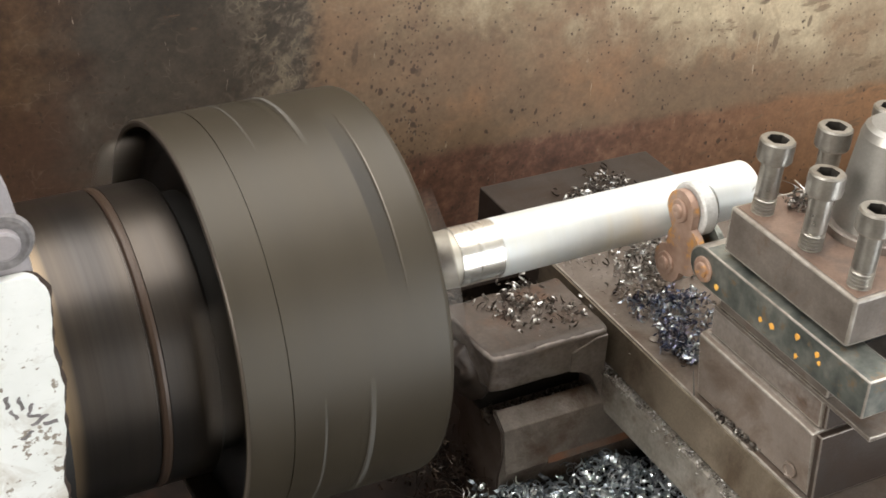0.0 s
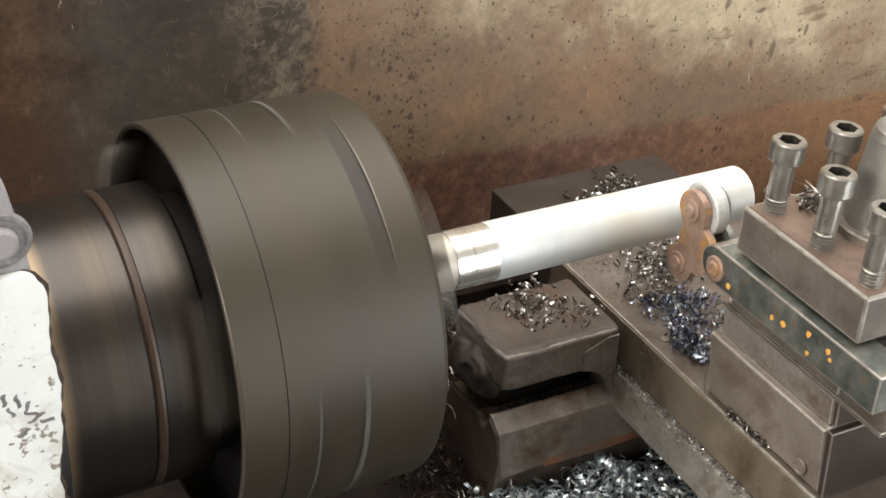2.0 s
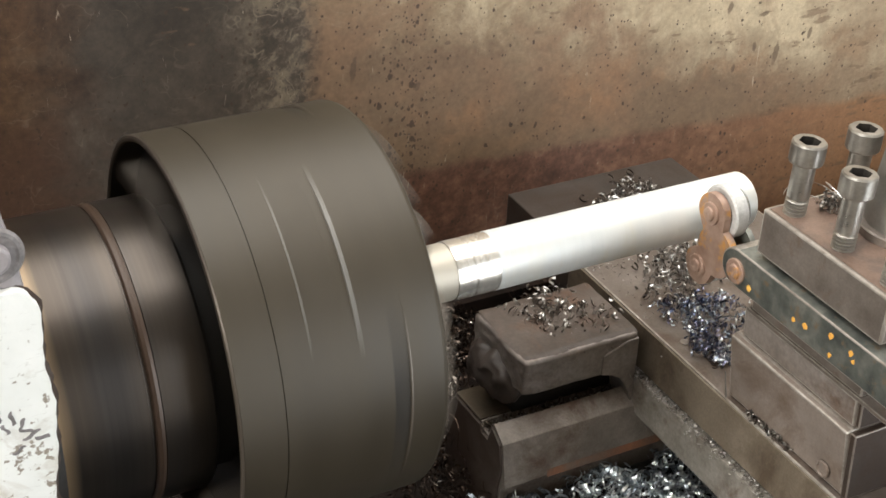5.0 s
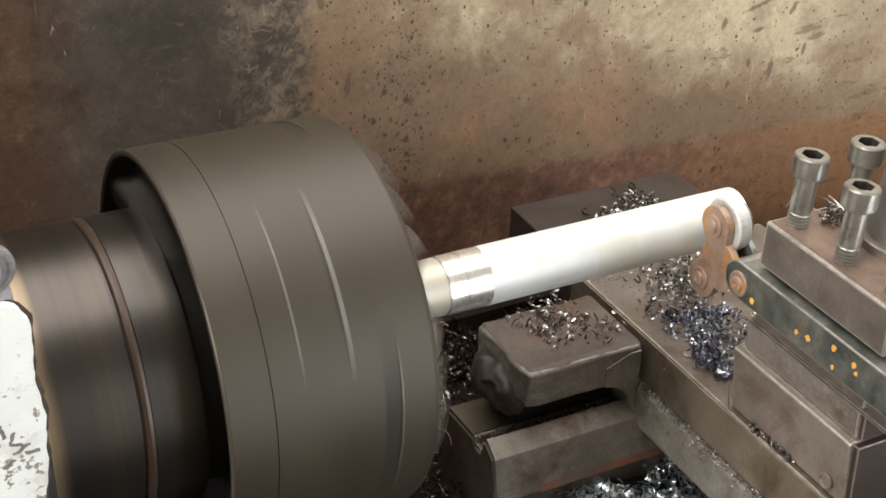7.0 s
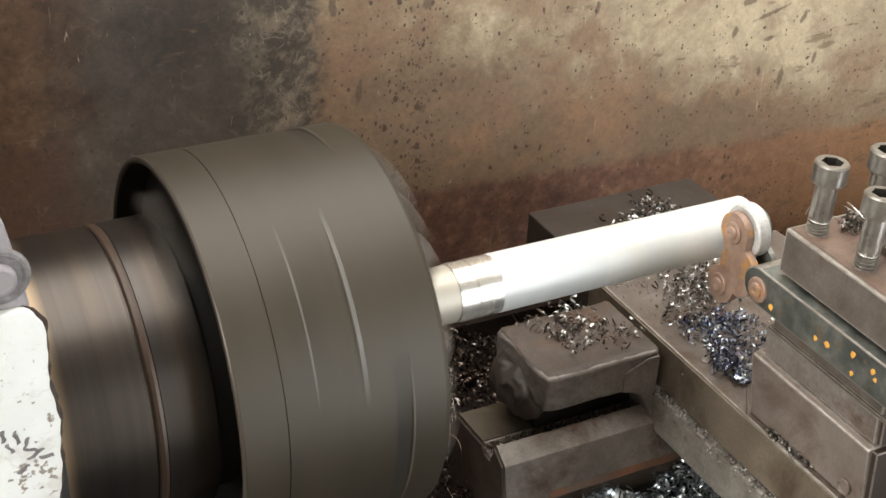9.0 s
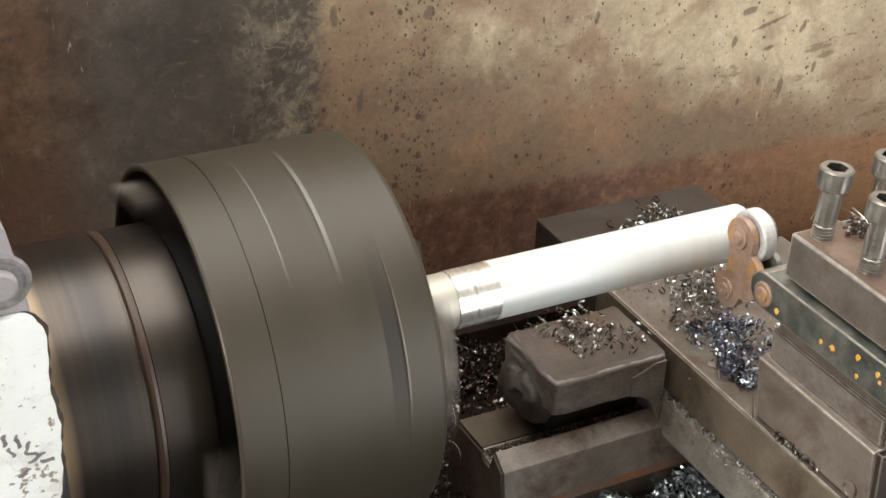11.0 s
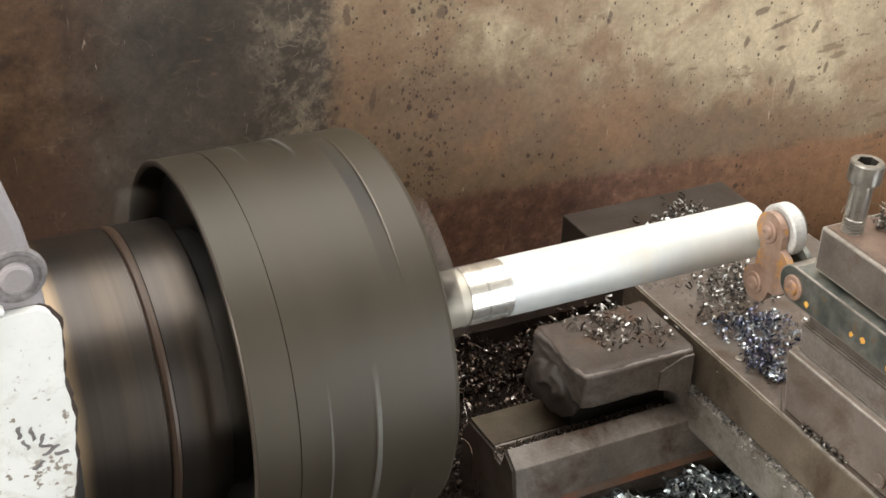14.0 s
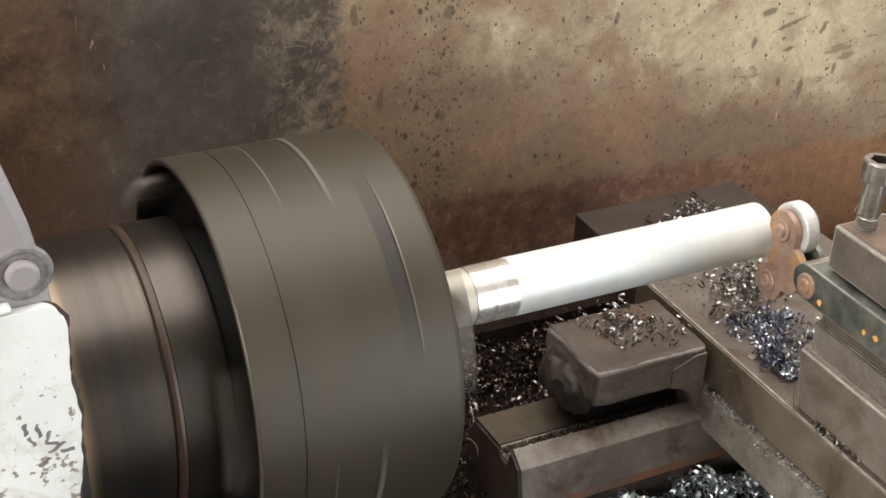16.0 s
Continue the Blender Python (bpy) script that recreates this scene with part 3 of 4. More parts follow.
def headstock():
    hs = base("headstock", "grey-painted headstock with a chipped white front panel", "headstock")
    prof = [(-0.62, -0.28), (-0.178, -0.28), (-0.178, 0.095), (-0.1805, 0.118), (-0.1845, 0.141), (-0.1905, 0.160), (-0.199, 0.178), (-0.215, 0.205), (-0.62, 0.21)]
    part("casting", prism(prof, "y", -0.090, 0.17, 0.004), GREY_PAINT, hs)
    # front panel with a ragged right edge
    rnd = random.Random(4)
    edge = [(-0.1850 + 0.0075 * math.sin(a), 0.0990 + 0.0075 * math.cos(a)) for a in (0.15, 0.45, 0.75, 1.05, 1.35)]
    for i in range(121):
        z, k = 0.098 - i * 0.003, i * 0.25
        swell = 0.0040 * math.exp(-((z - 0.043) / 0.024) ** 2) + 0.0016 * math.sin(k * 0.45 + 2.0)
        edge.append((-0.1772 + swell + 0.0005 * math.sin(k * 2.3) + 0.0003 * math.sin(k * 7.1) + rnd.uniform(-0.0002, 0.0002), z))
    prof = [(-0.6, 0.1065)] + edge + [(-0.6, -0.265)]
    part("front_panel", prism(prof, "y", -0.0945, -0.0902), WHITE, hs, "dirty chipped white enamel front panel")
    back = [(-0.6, 0.1060)] + [(x + 0.0018 + rnd.uniform(-0.0005, 0.0005), z) for x, z in edge] + [(-0.6, -0.265)]
    part("filler_edge", prism(back, "y", -0.0902, -0.0898), COVER, hs, "brown filler showing at the chipped edge")
    for x, z, a, w in ((-0.1965, 0.0520, 60, 0.006), (-0.1915, 0.0500, 75, 0.007), (-0.1880, 0.0465, 40, 0.005), (-0.1850, 0.0400, 10, 0.008), (-0.1810, 0.0375, -30, 0.006), (-0.1905, 0.0340, 5, 0.006), (-0.1945, 0.0455, 80, 0.005), (-0.1870, 0.0425, -50, 0.006)):
        u, v = math.cos(radians(a)), math.sin(radians(a))
        mark = []
        for k in range(14):
            t = 2 * math.pi * k / 14
            along, across = w * 0.5 * math.cos(t), 0.0011 * rnd.uniform(0.5, 1.2) * math.sin(t) + 0.0012 * math.sin(2.5 * math.cos(t))
            mark.append((x + u * along - v * across, z + v * along + u * across))
        part("grease_mark", prism(mark, "y", -0.0947, -0.0944), GREASE, hs, "dark rubbed grease mark")
    part("packing_strip", box(-0.6, -0.1955, -0.0955, -0.0903, 0.1072, 0.1100, 0.0012), WHITE, hs, "crumbling cream sealant strip")
    lug = Matrix.Translation((-0.1895, -0.0905, 0.1205)) @ Matrix.Rotation(-math.pi / 2, 4, "Z")
    part("bolt_recess", turned([(-0.001, 0.0122), (0.0005, 0.0112), (0.0007, 0.0098), (-0.0010, 0.0088)], lug, 40), GREASE, hs)
    part("bolt", turned([(0.0004, 0.0065), (0.0030, 0.0062), (0.0036, 0.0050), (0.0036, 0.0)], lug, 32), GREY_PAINT, hs, "grease-smeared bolt head")
    part("grime_ring", turned([(0.0009, 0.0098), (0.0004, 0.0086), (0.0002, 0.0062)], lug, 32), GREASE, hs, "ring of grime round the bolt")
    part("nose_cap", turned([(-0.177, 0.0), (-0.177, 0.082), (-0.171, 0.080), (-0.171, 0.05)]), DARK, hs)
    return hs


# ---- turning parts ----
def spindle():
    sp = base("spindle_nose", "dark burnished spindle nose with a turned groove", "spindle")
    prof = [(-0.176, 0.060), (-0.176, 0.0690), (-0.1748, 0.0708), (-0.1725, 0.0722), (-0.1312, 0.0722), (-0.1306, 0.0704), (-0.1258, 0.0704), (-0.1252, 0.0722), (-0.1025, 0.0722), (-0.1010, 0.0710), (-0.1010, 0.0)]
    part("flange", turned(prof, steps=128), SPINDLE, sp)
    part("groove_ring", turned([(-0.1298, 0.0700), (-0.1297, 0.0712), (-0.1288, 0.0721), (-0.1272, 0.0726), (-0.1256, 0.0722), (-0.1253, 0.0706)], steps=128), REDDISH, sp, "red-brown oily ring in the groove")
    part("register", turned([(-0.1009, 0.064), (-0.088, 0.064)]), DARK, sp)
    for k in range(3):
        a = 2 * math.pi * k / 3 + 0.9
        m = Matrix.Rotation(a, 4, "X") @ Matrix.Translation((0, -0.0655, 0))
        part("flange_screw", turned([(-0.112, 0.0), (-0.112, 0.0045), (-0.1068, 0.005)], m, 24), SPINDLE, sp)
    return sp


def rim_arc(x0, x1, r0, r1, mid, half, steps=14):
    """A strip that lies round the x axis: from x0 to x1, radii r0 to r1, half degrees to each side of mid (0 faces the operator)."""
    bm = bmesh.new()
    rows = []
    for i in range(steps + 1):
        a = radians(mid - half + 2 * half * i / steps)
        rows.append([bm.verts.new((x, -r * math.cos(a), -r * math.sin(a))) for x, r in ((x0, r0), (x0, r1), (x1, r1), (x1, r0))])
    for p, q in zip(rows, rows[1:]):
        for k in range(4):
            bm.faces.new((p[k], p[(k + 1) % 4], q[(k + 1) % 4], q[k]))
    bm.faces.new(rows[0])
    bm.faces.new(rows[-1][::-1])
    return bm


SOCKET_TURN = -49
POCKET_TURN = -4


def pocketed_body(R):
    """The chuck's drum, with three long pockets near the front face and three shallow spot faces round the key sockets."""
    steps = 240
    rings = [(-0.0793, 0.0995, 0, 0), (-0.0793, R, 0, 0), (-0.0645, R, 0, 0), (-0.0639, R, 0, 0.0012), (-0.0424, R, 0, 0.0012), (-0.0418, R, 0, 0),
             (-0.0278, R, 0, 0), (-0.0272, R, 0.0045, 0), (-0.0200, R, 0.0045, 0), (-0.0194, R, 0, 0), (-0.0030, R, 0, 0), (-0.0012, R - 0.0006, 0, 0), (0.0, R - 0.0025, 0, 0), (0.0, 0.022, 0, 0), (-0.06, 0.022, 0, 0)]
    bm = bmesh.new()
    made = []
    for x, r, slot, spot in rings:
        row = []
        for i in range(steps):
            deg = 360 * i / steps
            to_slot = abs((deg - POCKET_TURN + 60) % 120 - 60)
            to_spot = abs((deg - SOCKET_TURN + 60) % 120 - 60)
            rr = r - (slot if to_slot < 13 else 0) - (spot if to_spot < 8.5 else 0)
            row.append(bm.verts.new((x, -rr * math.cos(radians(deg)), -rr * math.sin(radians(deg)))))
        made.append(row)
    for p, q in zip(made, made[1:]):
        for i in range(steps):
            bm.faces.new((p[i], p[(i + 1) % steps], q[(i + 1) % steps], q[i])).smooth = True
    for row in made:
        for i in range(steps):
            bm.edges.get((row[i], row[(i + 1) % steps])).smooth = False
    for e in bm.edges:
        if len(e.link_faces) == 2 and e.calc_face_angle(0) > 0.4:
            e.smooth = False
    return bm


def chuck():
    ck = base("lathe_chuck", "three-jaw grey steel lathe chuck, oily and spinning", "chuck")
    R = 0.1
    part("body", pocketed_body(R), CHUCK, ck)
    back = [(-0.0865, 0.060), (-0.0865, 0.0960), (-0.1000, 0.0965), (-0.1009, 0.0972), (-0.1009, R - 0.0012), (-0.0997, R), (-0.0798, R), (-0.0798, 0.0995), (-0.0793, 0.0995)]
    part("back_plate", turned(back, steps=192), CHUCK, ck)
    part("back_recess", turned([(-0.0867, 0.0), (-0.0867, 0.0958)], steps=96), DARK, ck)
    # paler strip paints the highlight along the rear edge
    part("highlight_lip", turned([(-0.1010, R - 0.0016), (-0.1007, R - 0.0004), (-0.0999, R + 0.0001)], steps=192), JAW, ck, "thin edge of the back plate, highlight put into its paler colour")
    for k in range(3):
        turn = 120 * k
        third = Matrix.Rotation(radians(turn), 4, "X")
        # key socket between two shoulders whose glint is put into the colour
        out = third @ Matrix.Rotation(radians(SOCKET_TURN), 4, "X") @ Matrix.Translation((-0.0545, -R, 0)) @ Matrix.Rotation(-math.pi / 2, 4, "Z")
        part("key_boss", turned([(-0.004, 0.0105), (-0.0004, 0.0105), (0.0000, 0.0100), (0.0000, 0.0080), (-0.006, 0.0078)], out, 40), CHUCK, ck)
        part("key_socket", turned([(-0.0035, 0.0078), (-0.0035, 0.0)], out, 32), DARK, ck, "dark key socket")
        part("socket_edge", rim_arc(-0.0424, -0.0404, R - 0.003, R + 0.0005, turn + SOCKET_TURN, 9), RIM, ck, "socket edge with a glint put into its bright colour")
        part("socket_edge", rim_arc(-0.0650, -0.0640, R - 0.003, R + 0.0004, turn + SOCKET_TURN, 7), RIM, ck, "socket edge with a glint put into its bright colour")
        # floor with painted shade and edge with painted glint in the long pocket
        part("pocket_floor", rim_arc(-0.0275, -0.0197, R - 0.006, R - 0.0012, turn + POCKET_TURN, 12.8), DARK, ck, "pocket floor with shade put into its dark colour")
        part("pocket_edge", rim_arc(-0.0195, -0.0188, R - 0.003, R + 0.0002, turn + POCKET_TURN, 9), POST, ck, "pocket edge with a glint put into its paler colour")
        # jaw: stepped block on the front face
        jaw = prism([(0.0, -0.086), (0.013, -0.086), (0.013, -0.062), (0.024, -0.062), (0.024, -0.038), (0.034, -0.038), (0.034, -0.0163), (0.0, -0.0163)], "z", -0.011, 0.011, 0.0012)
        bmesh.ops.transform(jaw, matrix=third @ Matrix.Rotation(radians(20), 4, "X"), verts=jaw.verts[:])
        part("jaw", jaw, JAW, ck, "stepped steel chuck jaw")
        # bolt heads behind the back plate
        m = third @ Matrix.Rotation(radians(-84), 4, "X") @ Matrix.Translation((0, -0.0872, 0))
        part("mounting_bolt", turned([(-0.1150, 0.0), (-0.1147, 0.0030), (-0.1138, 0.0048), (-0.1120, 0.0058), (-0.0866, 0.0058)], m, 24), JAW, ck, "worn round-topped mounting bolt")
    return ck


def workpiece():
    bar = base("steel_bar", "bright brushed round steel bar held in the chuck", "steel bar")
    r = 0.0162
    part("gripped_end", turned([(0.0, 0.0), (0.0, r - 0.0006), (0.0495, r - 0.0006)], steps=96), STUB, bar, "matt pale turned end")
    part("polished_band", turned([(0.0495, r - 0.0004), (0.0497, r - 0.0001), (0.0600, r - 0.0001), (0.0603, r - 0.0004), (0.0606, r - 0.0001), (0.0745, r - 0.0001)], steps=96), POLISHED, bar, "mirror-polished band")
    part("brushed_length", turned([(0.0745, r - 0.0002), (0.0747, r), (0.2420, r), (0.2436, r - 0.0016), (0.2436, 0.0)], steps=96), BRUSHED, bar, "brushed bright length")
    return bar


# ---- carriage and what rides on it ----
def saddle():
    sd = base("saddle", "oily cast-iron lathe saddle resting on the bed", "saddle")
    wing = box(0.1480, 0.2280, 0.0145, 0.076, -0.1145, -0.0898, 0.0022, 2)
    # rough casting, broken away and caked with grime at its free end
    bmesh.ops.subdivide_edges(wing, edges=[e for e in wing.edges if e.calc_length() > 0.006], cuts=20, use_grid_fill=True)
    for v in wing.verts:
        n = noise.noise_vector(v.co * 60) + 0.6 * noise.noise_vector(v.co * 170)
        end = max(0.0, min(1.0, (0.156 - v.co.x) / 0.008))
        v.co += n * (0.0005 + 0.0012 * end)
        v.co.z = min(v.co.z, -0.0893) - 0.002 * end * max(0.0, (v.co.y - 0.02) / 0.05)
    for f in wing.faces:
        f.smooth = True
    part("left_wing", wing, WING, sd)
    film = bmesh.new()
    bmesh.ops.create_grid(film, x_segments=30, y_segments=24, size=0.5)
    for v in film.verts:
        v.co = Vector((0.1885 + 0.079 * v.co.x, 0.0458 + 0.0590 * v.co.y, -0.0890))
        rim = min(v.co.x - 0.1492, 0.0752 - v.co.y, v.co.y - 0.0168)
        v.co += noise.noise_vector(v.co * 80) * 0.0018 * (1 if rim < 0.003 else 0.3)
        v.co.z = -0.0888 + max(-0.0016, min(0.0, (rim - 0.0012) * 0.8)) + 0.0003 * noise.noise(v.co * 300)
    for f in film.faces:
        f.smooth = True
    part("oily_film", film, GRIMY, sd, "rust-brown oily dirt on top of the wing")
    # lump of grime that slopes off the wing's end
    lump = bmesh.new()
    bmesh.ops.create_icosphere(lump, subdivisions=4, radius=1.0)
    for v in lump.verts:
        v.co = Vector((0.1510 + 0.0150 * v.co.x, 0.052 + 0.027 * v.co.y, -0.1175 + 0.0150 * v.co.z))
        v.co += noise.noise_vector(v.co * 90) * 0.0036 + noise.noise_vector(v.co * 260) * 0.0016
    for f in lump.faces:
        f.smooth = True
    part("caked_grime", lump, SOAKED, sd, "lump of dark oily grime caked on the wing's end")
    neck = [(0.2030, -0.1140), (0.2111, -0.1165), (0.2165, -0.1200), (0.2204, -0.1248), (0.2240, -0.1315), (0.2265, -0.1391), (0.2283, -0.1490), (0.2283, -0.0930), (0.2200, -0.0930), (0.2030, -0.1000)]
    part("neck", prism(neck, "y", 0.0135, 0.075, 0.001), WING, sd)
    part("wing_pad", box(0.155, 0.2270, 0.036, 0.069, -0.143, -0.1152, 0.001), DARK, sd)
    prof = [(0.2285, -0.1215), (0.2285, -0.1480), (0.2310, -0.1510), (0.36, -0.1510), (0.36, -0.1215)]
    part("bridge", prism(prof, "y", -0.30, 0.100, 0.002), BRIDGE, sd)
    part("apron", box(0.27, 0.46, -0.30, -0.06, -0.36, -0.1512, 0.004), CAST, sd)
    part("right_wing", box(0.3605, 0.43, 0.0115, 0.05, -0.116, -0.0900, 0.004, 3), CAST, sd)
    return sd


def cross_slide():
    cs = base("cross_slide", "oil-stained iron cross slide strewn with swarf", "cross slide")
    part("table", box(0.2345, 0.3880, -0.30, 0.1040, -0.1205, CROSS_Z, 0.0012, 2), TABLE, cs, edges=WORN_LIT)
    part("flank", box(0.2333, 0.2346, -0.299, 0.1030, -0.1195, CROSS_Z - 0.0012, 0.0003), FLANK, cs, "olive-brown oiled flank")
    # rear of the slide as a separate, darker piece
    part("rear_piece", box(0.2370, 0.3765, 0.1042, 0.192, -0.1205, CROSS_Z + 0.0008, 0.0012, 2), SOAKED, cs, "darker rear piece of the cross slide")
    m = upright(0.2455, -0.0075, CROSS_Z)
    part("oil_plug", turned([(-0.002, 0.0030), (0.0006, 0.0028), (0.0009, 0.0018), (0.0009, 0.0)], m, 20), BED, cs)
    return cs


def compound_slide():
    cp = base("compound_slide", "brown oil-stained compound slide on the cross slide", "compound slide")
    part("base_casting", prism([(0.2385, CROSS_Z + 0.0005), (0.2325, -0.0450), (0.2365, -0.0433), (0.345, -0.0433), (0.345, CROSS_Z + 0.0005)], "y", -0.1555, -0.0600, 0.0012), SLIDE, cp, edges=WORN_LIT)
    part("top_slide", prism([(0.2370, -0.0431), (0.2355, -0.0255), (0.345, -0.0255), (0.345, -0.0431)], "y", -0.1540, -0.0640, 0.0012), WING, cp, edges=WORN_LIT)
    part("end_cap", prism([(0.2375, CROSS_Z + 0.0008), (0.2340, -0.0440), (0.345, -0.0440), (0.345, CROSS_Z + 0.0008)], "y", -0.1600, -0.1556, 0.0008), SOAKED, cp, "dark oil-soaked end of the slide", edges=POST)
    part("end_cap", prism([(0.2378, -0.0425), (0.2366, -0.0258), (0.345, -0.0258), (0.345, -0.0425)], "y", -0.1572, -0.1541, 0.0008), SOAKED, cp, "dark oil-soaked end of the slide", edges=POST)
    part("shim_plate", box(0.2345, 0.300, -0.188, -0.066, -0.0253, -0.0227, 0.0005), POST, cp, "thin worn packing plate", edges=WORN_LIT)
    part("lug", turned([(0.0, 0.0048), (0.0012, 0.0046), (0.0014, 0.0036), (0.0004, 0.0032), (0.0004, 0.0)], Matrix.Translation((0.236, -0.142, -0.079)) @ Matrix.Rotation(math.pi, 4, "Z"), 24), SLIDE, cp)
    return cp


def tool_post():
    tp = base("tool_post", "square steel four-way tool post with socket-head clamping bolts", "tool post")
    part("top_block", box(0.2310, 0.3330, -0.1635, -0.0690, 0.0148, 0.0410, 0.0016, 3), POST, tp, edges=WORN_LIT)
    part("top_face", box(0.2335, 0.3305, -0.1610, -0.0715, 0.0405, 0.0414, 0.0003), POST_TOP, tp, "rusty top face")
    part("core", box(0.2600, 0.3040, -0.1400, -0.0920, -0.0224, 0.0149, 0.001), DARK, tp)
    part("lower_block", box(0.2350, 0.3330, -0.1560, -0.0690, -0.0224, -0.0098, 0.001), POST, tp, edges=WORN_LIT)
    m = upright(0.2850, -0.1160, 0.0415)
    part("washer", turned([(0.0, 0.0265), (0.004, 0.0265), (0.0048, 0.0255), (0.0048, 0.0)], m, 56), POST, tp, "thick steel washer")
    part("centre_post", turned([(0.0045, 0.0225), (0.008, 0.0222), (0.052, 0.0175), (0.056, 0.0160), (0.058, 0.0135), (0.058, 0.0)], m, 64), CENTRE, tp, "smooth grey tapered clamping nut")
    place = [(0.2425, -0.0795, 5, 0), (0.2425, -0.1165, 8, 3), (0.2420, -0.1525, 4, 0), (0.2800, -0.0795, 2, -1), (0.3225, -0.0740, 3, 2), (0.3220, -0.1165, 0, 0), (0.3220, -0.1525, 0, 0)]
    for x, y, lean, sway in place:
        clamping_bolt(tp, x, y, lean, sway)
    return tp


def clamping_bolt(tp, x, y, lean, sway):
    """A socket-head screw, its thread half out of the block."""
    m = upright(x, y, 0.0412) @ Matrix.Rotation(radians(lean * 0.4), 4, "Y") @ Matrix.Rotation(radians(sway * 0.4), 4, "Z")
    thread = [(-0.006, 0.0046)]
    for i in range(5):
        thread += [(-0.0010 + i * 0.0019, 0.0047), (0.0000 + i * 0.0019, 0.0060), (0.0003 + i * 0.0019, 0.0060)]
    thread += [(0.0088, 0.0047), (0.0098, 0.0058), (0.0288, 0.0058), (0.0293, 0.0066)]
    bolt = part("clamping_bolt", turned(thread, m, 32), BOLT, tp, "socket-head clamping bolt")
    head = [(0.0293, 0.0058), (0.0293, 0.0083), (0.0303, 0.0090), (0.0400, 0.0090), (0.0410, 0.0082), (0.0410, 0.0059)]
    part("head", turned(head, m, 40), BOLT, bolt)
    part("hex_socket", hex_socket(m), SOCKET, bolt, edges=BOLT)


def hex_socket(m):
    """The flat rim and the six-sided hole of a socket head."""
    bm = bmesh.new()
    k = 48
    rows = []
    for a, flat in ((0.0410, False), (0.0410, True), (0.0325, True)):
        row = []
        for i in range(k):
            t = 2 * math.pi * i / k
            r = 0.0050 / math.cos((t % (math.pi / 3)) - math.pi / 6) if flat else 0.0060
            row.append(bm.verts.new((a, r * math.cos(t), r * math.sin(t))))
        rows.append(row)
    for p, q in zip(rows, rows[1:]):
        for i in range(k):
            f = bm.faces.new((p[i], p[(i + 1) % k], q[(i + 1) % k], q[i]))
            f.material_index = 1 if p is rows[0] else 0
    bm.faces.new(rows[-1])
    bmesh.ops.transform(bm, matrix=m, verts=bm.verts[:])
    return bm


def roller_tool():
    rt = base("roller_tool", "roller tool with a blued shank and rusty pivoting head", "tool holder")
    X = 0.226
    nose = [(-0.0605 + 0.0108 * math.cos(a), 0.0014 + 0.0108 * math.sin(a)) for a in (math.pi / 2 - math.pi * i / 20 for i in range(21))]
    part("shank", prism([(-0.1870, -0.0094), (-0.1870, 0.0122)] + nose, "x", X, X + 0.020, 0.0009), HOLDER, rt, "blued steel shank with rust flecks", edges=WORN_LIT)
    # pivoting head: two cheeks, each a plate of three lobes, with a roller on each free lobe
    for name, x0, x1 in (("near_cheek", X + 0.0040, X + 0.0085), ("far_cheek", X + 0.0180, X + 0.0215)):
        part(name, cheek(x0, x1), BRACKET if name == "near_cheek" else HOLDER, rt, "rust-brown cheek plate" if name == "near_cheek" else "dark steel cheek plate")
    for y, z, r in ((-0.0322, 0.0180, 0.0152), (-0.0285, -0.0165, 0.0110)):
        m = Matrix.Translation((X + 0.0100, y, z))
        part("roller", turned([(0.0003, 0.004), (-0.0012, r - 0.0012), (-0.0003, r), (0.0068, r), (0.0077, r - 0.0012), (0.0077, 0.004)], m, 64), ROLLER, rt, "ground steel roller")
    for x, y, z, r in ((X + 0.0039, -0.0312, 0.0178, 0.0066), (X + 0.0039, -0.0264, -0.0180, 0.0066), (X - 0.0001, -0.0624, 0.0000, 0.0072)):
        m = Matrix.Translation((x, y, z)) @ Matrix.Rotation(math.pi, 4, "Z")
        w = part("washer", turned([(0.0, r), (0.0010, r), (0.0014, r - 0.0005), (0.0014, 0.0)], m, 32), BRACKET, rt)
        part("pin", turned([(0.0013, r * 0.62), (0.0026, r * 0.58), (0.0030, r * 0.42), (0.0030, r * 0.2), (0.0024, 0.0)], m, 28), BRACKET, w)
    rnd = random.Random(9)
    for y, z, s in ((-0.0743, -0.0043, 0.0021), (-0.1103, -0.0016, 0.0015), (-0.1189, -0.0002, 0.0021), (-0.1373, 0.0057, 0.0020), (-0.1519, 0.0047, 0.0017), (-0.1544, 0.0012, 0.0014), (-0.1386, -0.0050, 0.0015)):
        pts = [(y + s * rnd.uniform(0.6, 1.15) * math.cos(a * 0.7), z + s * 1.1 * rnd.uniform(0.6, 1.15) * math.sin(a * 0.7)) for a in range(9)]
        part("paint_fleck", prism(pts, "x", X - 0.0003, X + 0.0002), FLECK, rt, "ochre paint fleck")
    return rt


def cheek(x0, x1):
    """A plate of three rounded lobes round its middle."""
    lobes = ((-0.0312, 0.0180, 0.0114), (-0.0266, -0.0180, 0.0112), (-0.0590, -0.0010, 0.0100))
    cy, cz = -0.0385, -0.0030
    pts = []
    for i in range(72):
        a = 2 * math.pi * i / 72
        u, v = math.cos(a), math.sin(a)
        far = 0.0148
        for y, z, r in lobes:
            along = (y - cy) * u + (z - cz) * v
            off = (y - cy) * v - (z - cz) * u
            if along > 0 and abs(off) < r:
                far = max(far, along + math.sqrt(r * r - off * off))
        pts.append((cy + far * u, cz + far * v))
    return prism(pts, "x", x0, x1, 0.0)


splash_sheet()
lathe_bed()
chip_tray()
headstock()
SPINDLE_NOSE, CHUCK_BODY, BAR = spindle(), chuck(), workpiece()
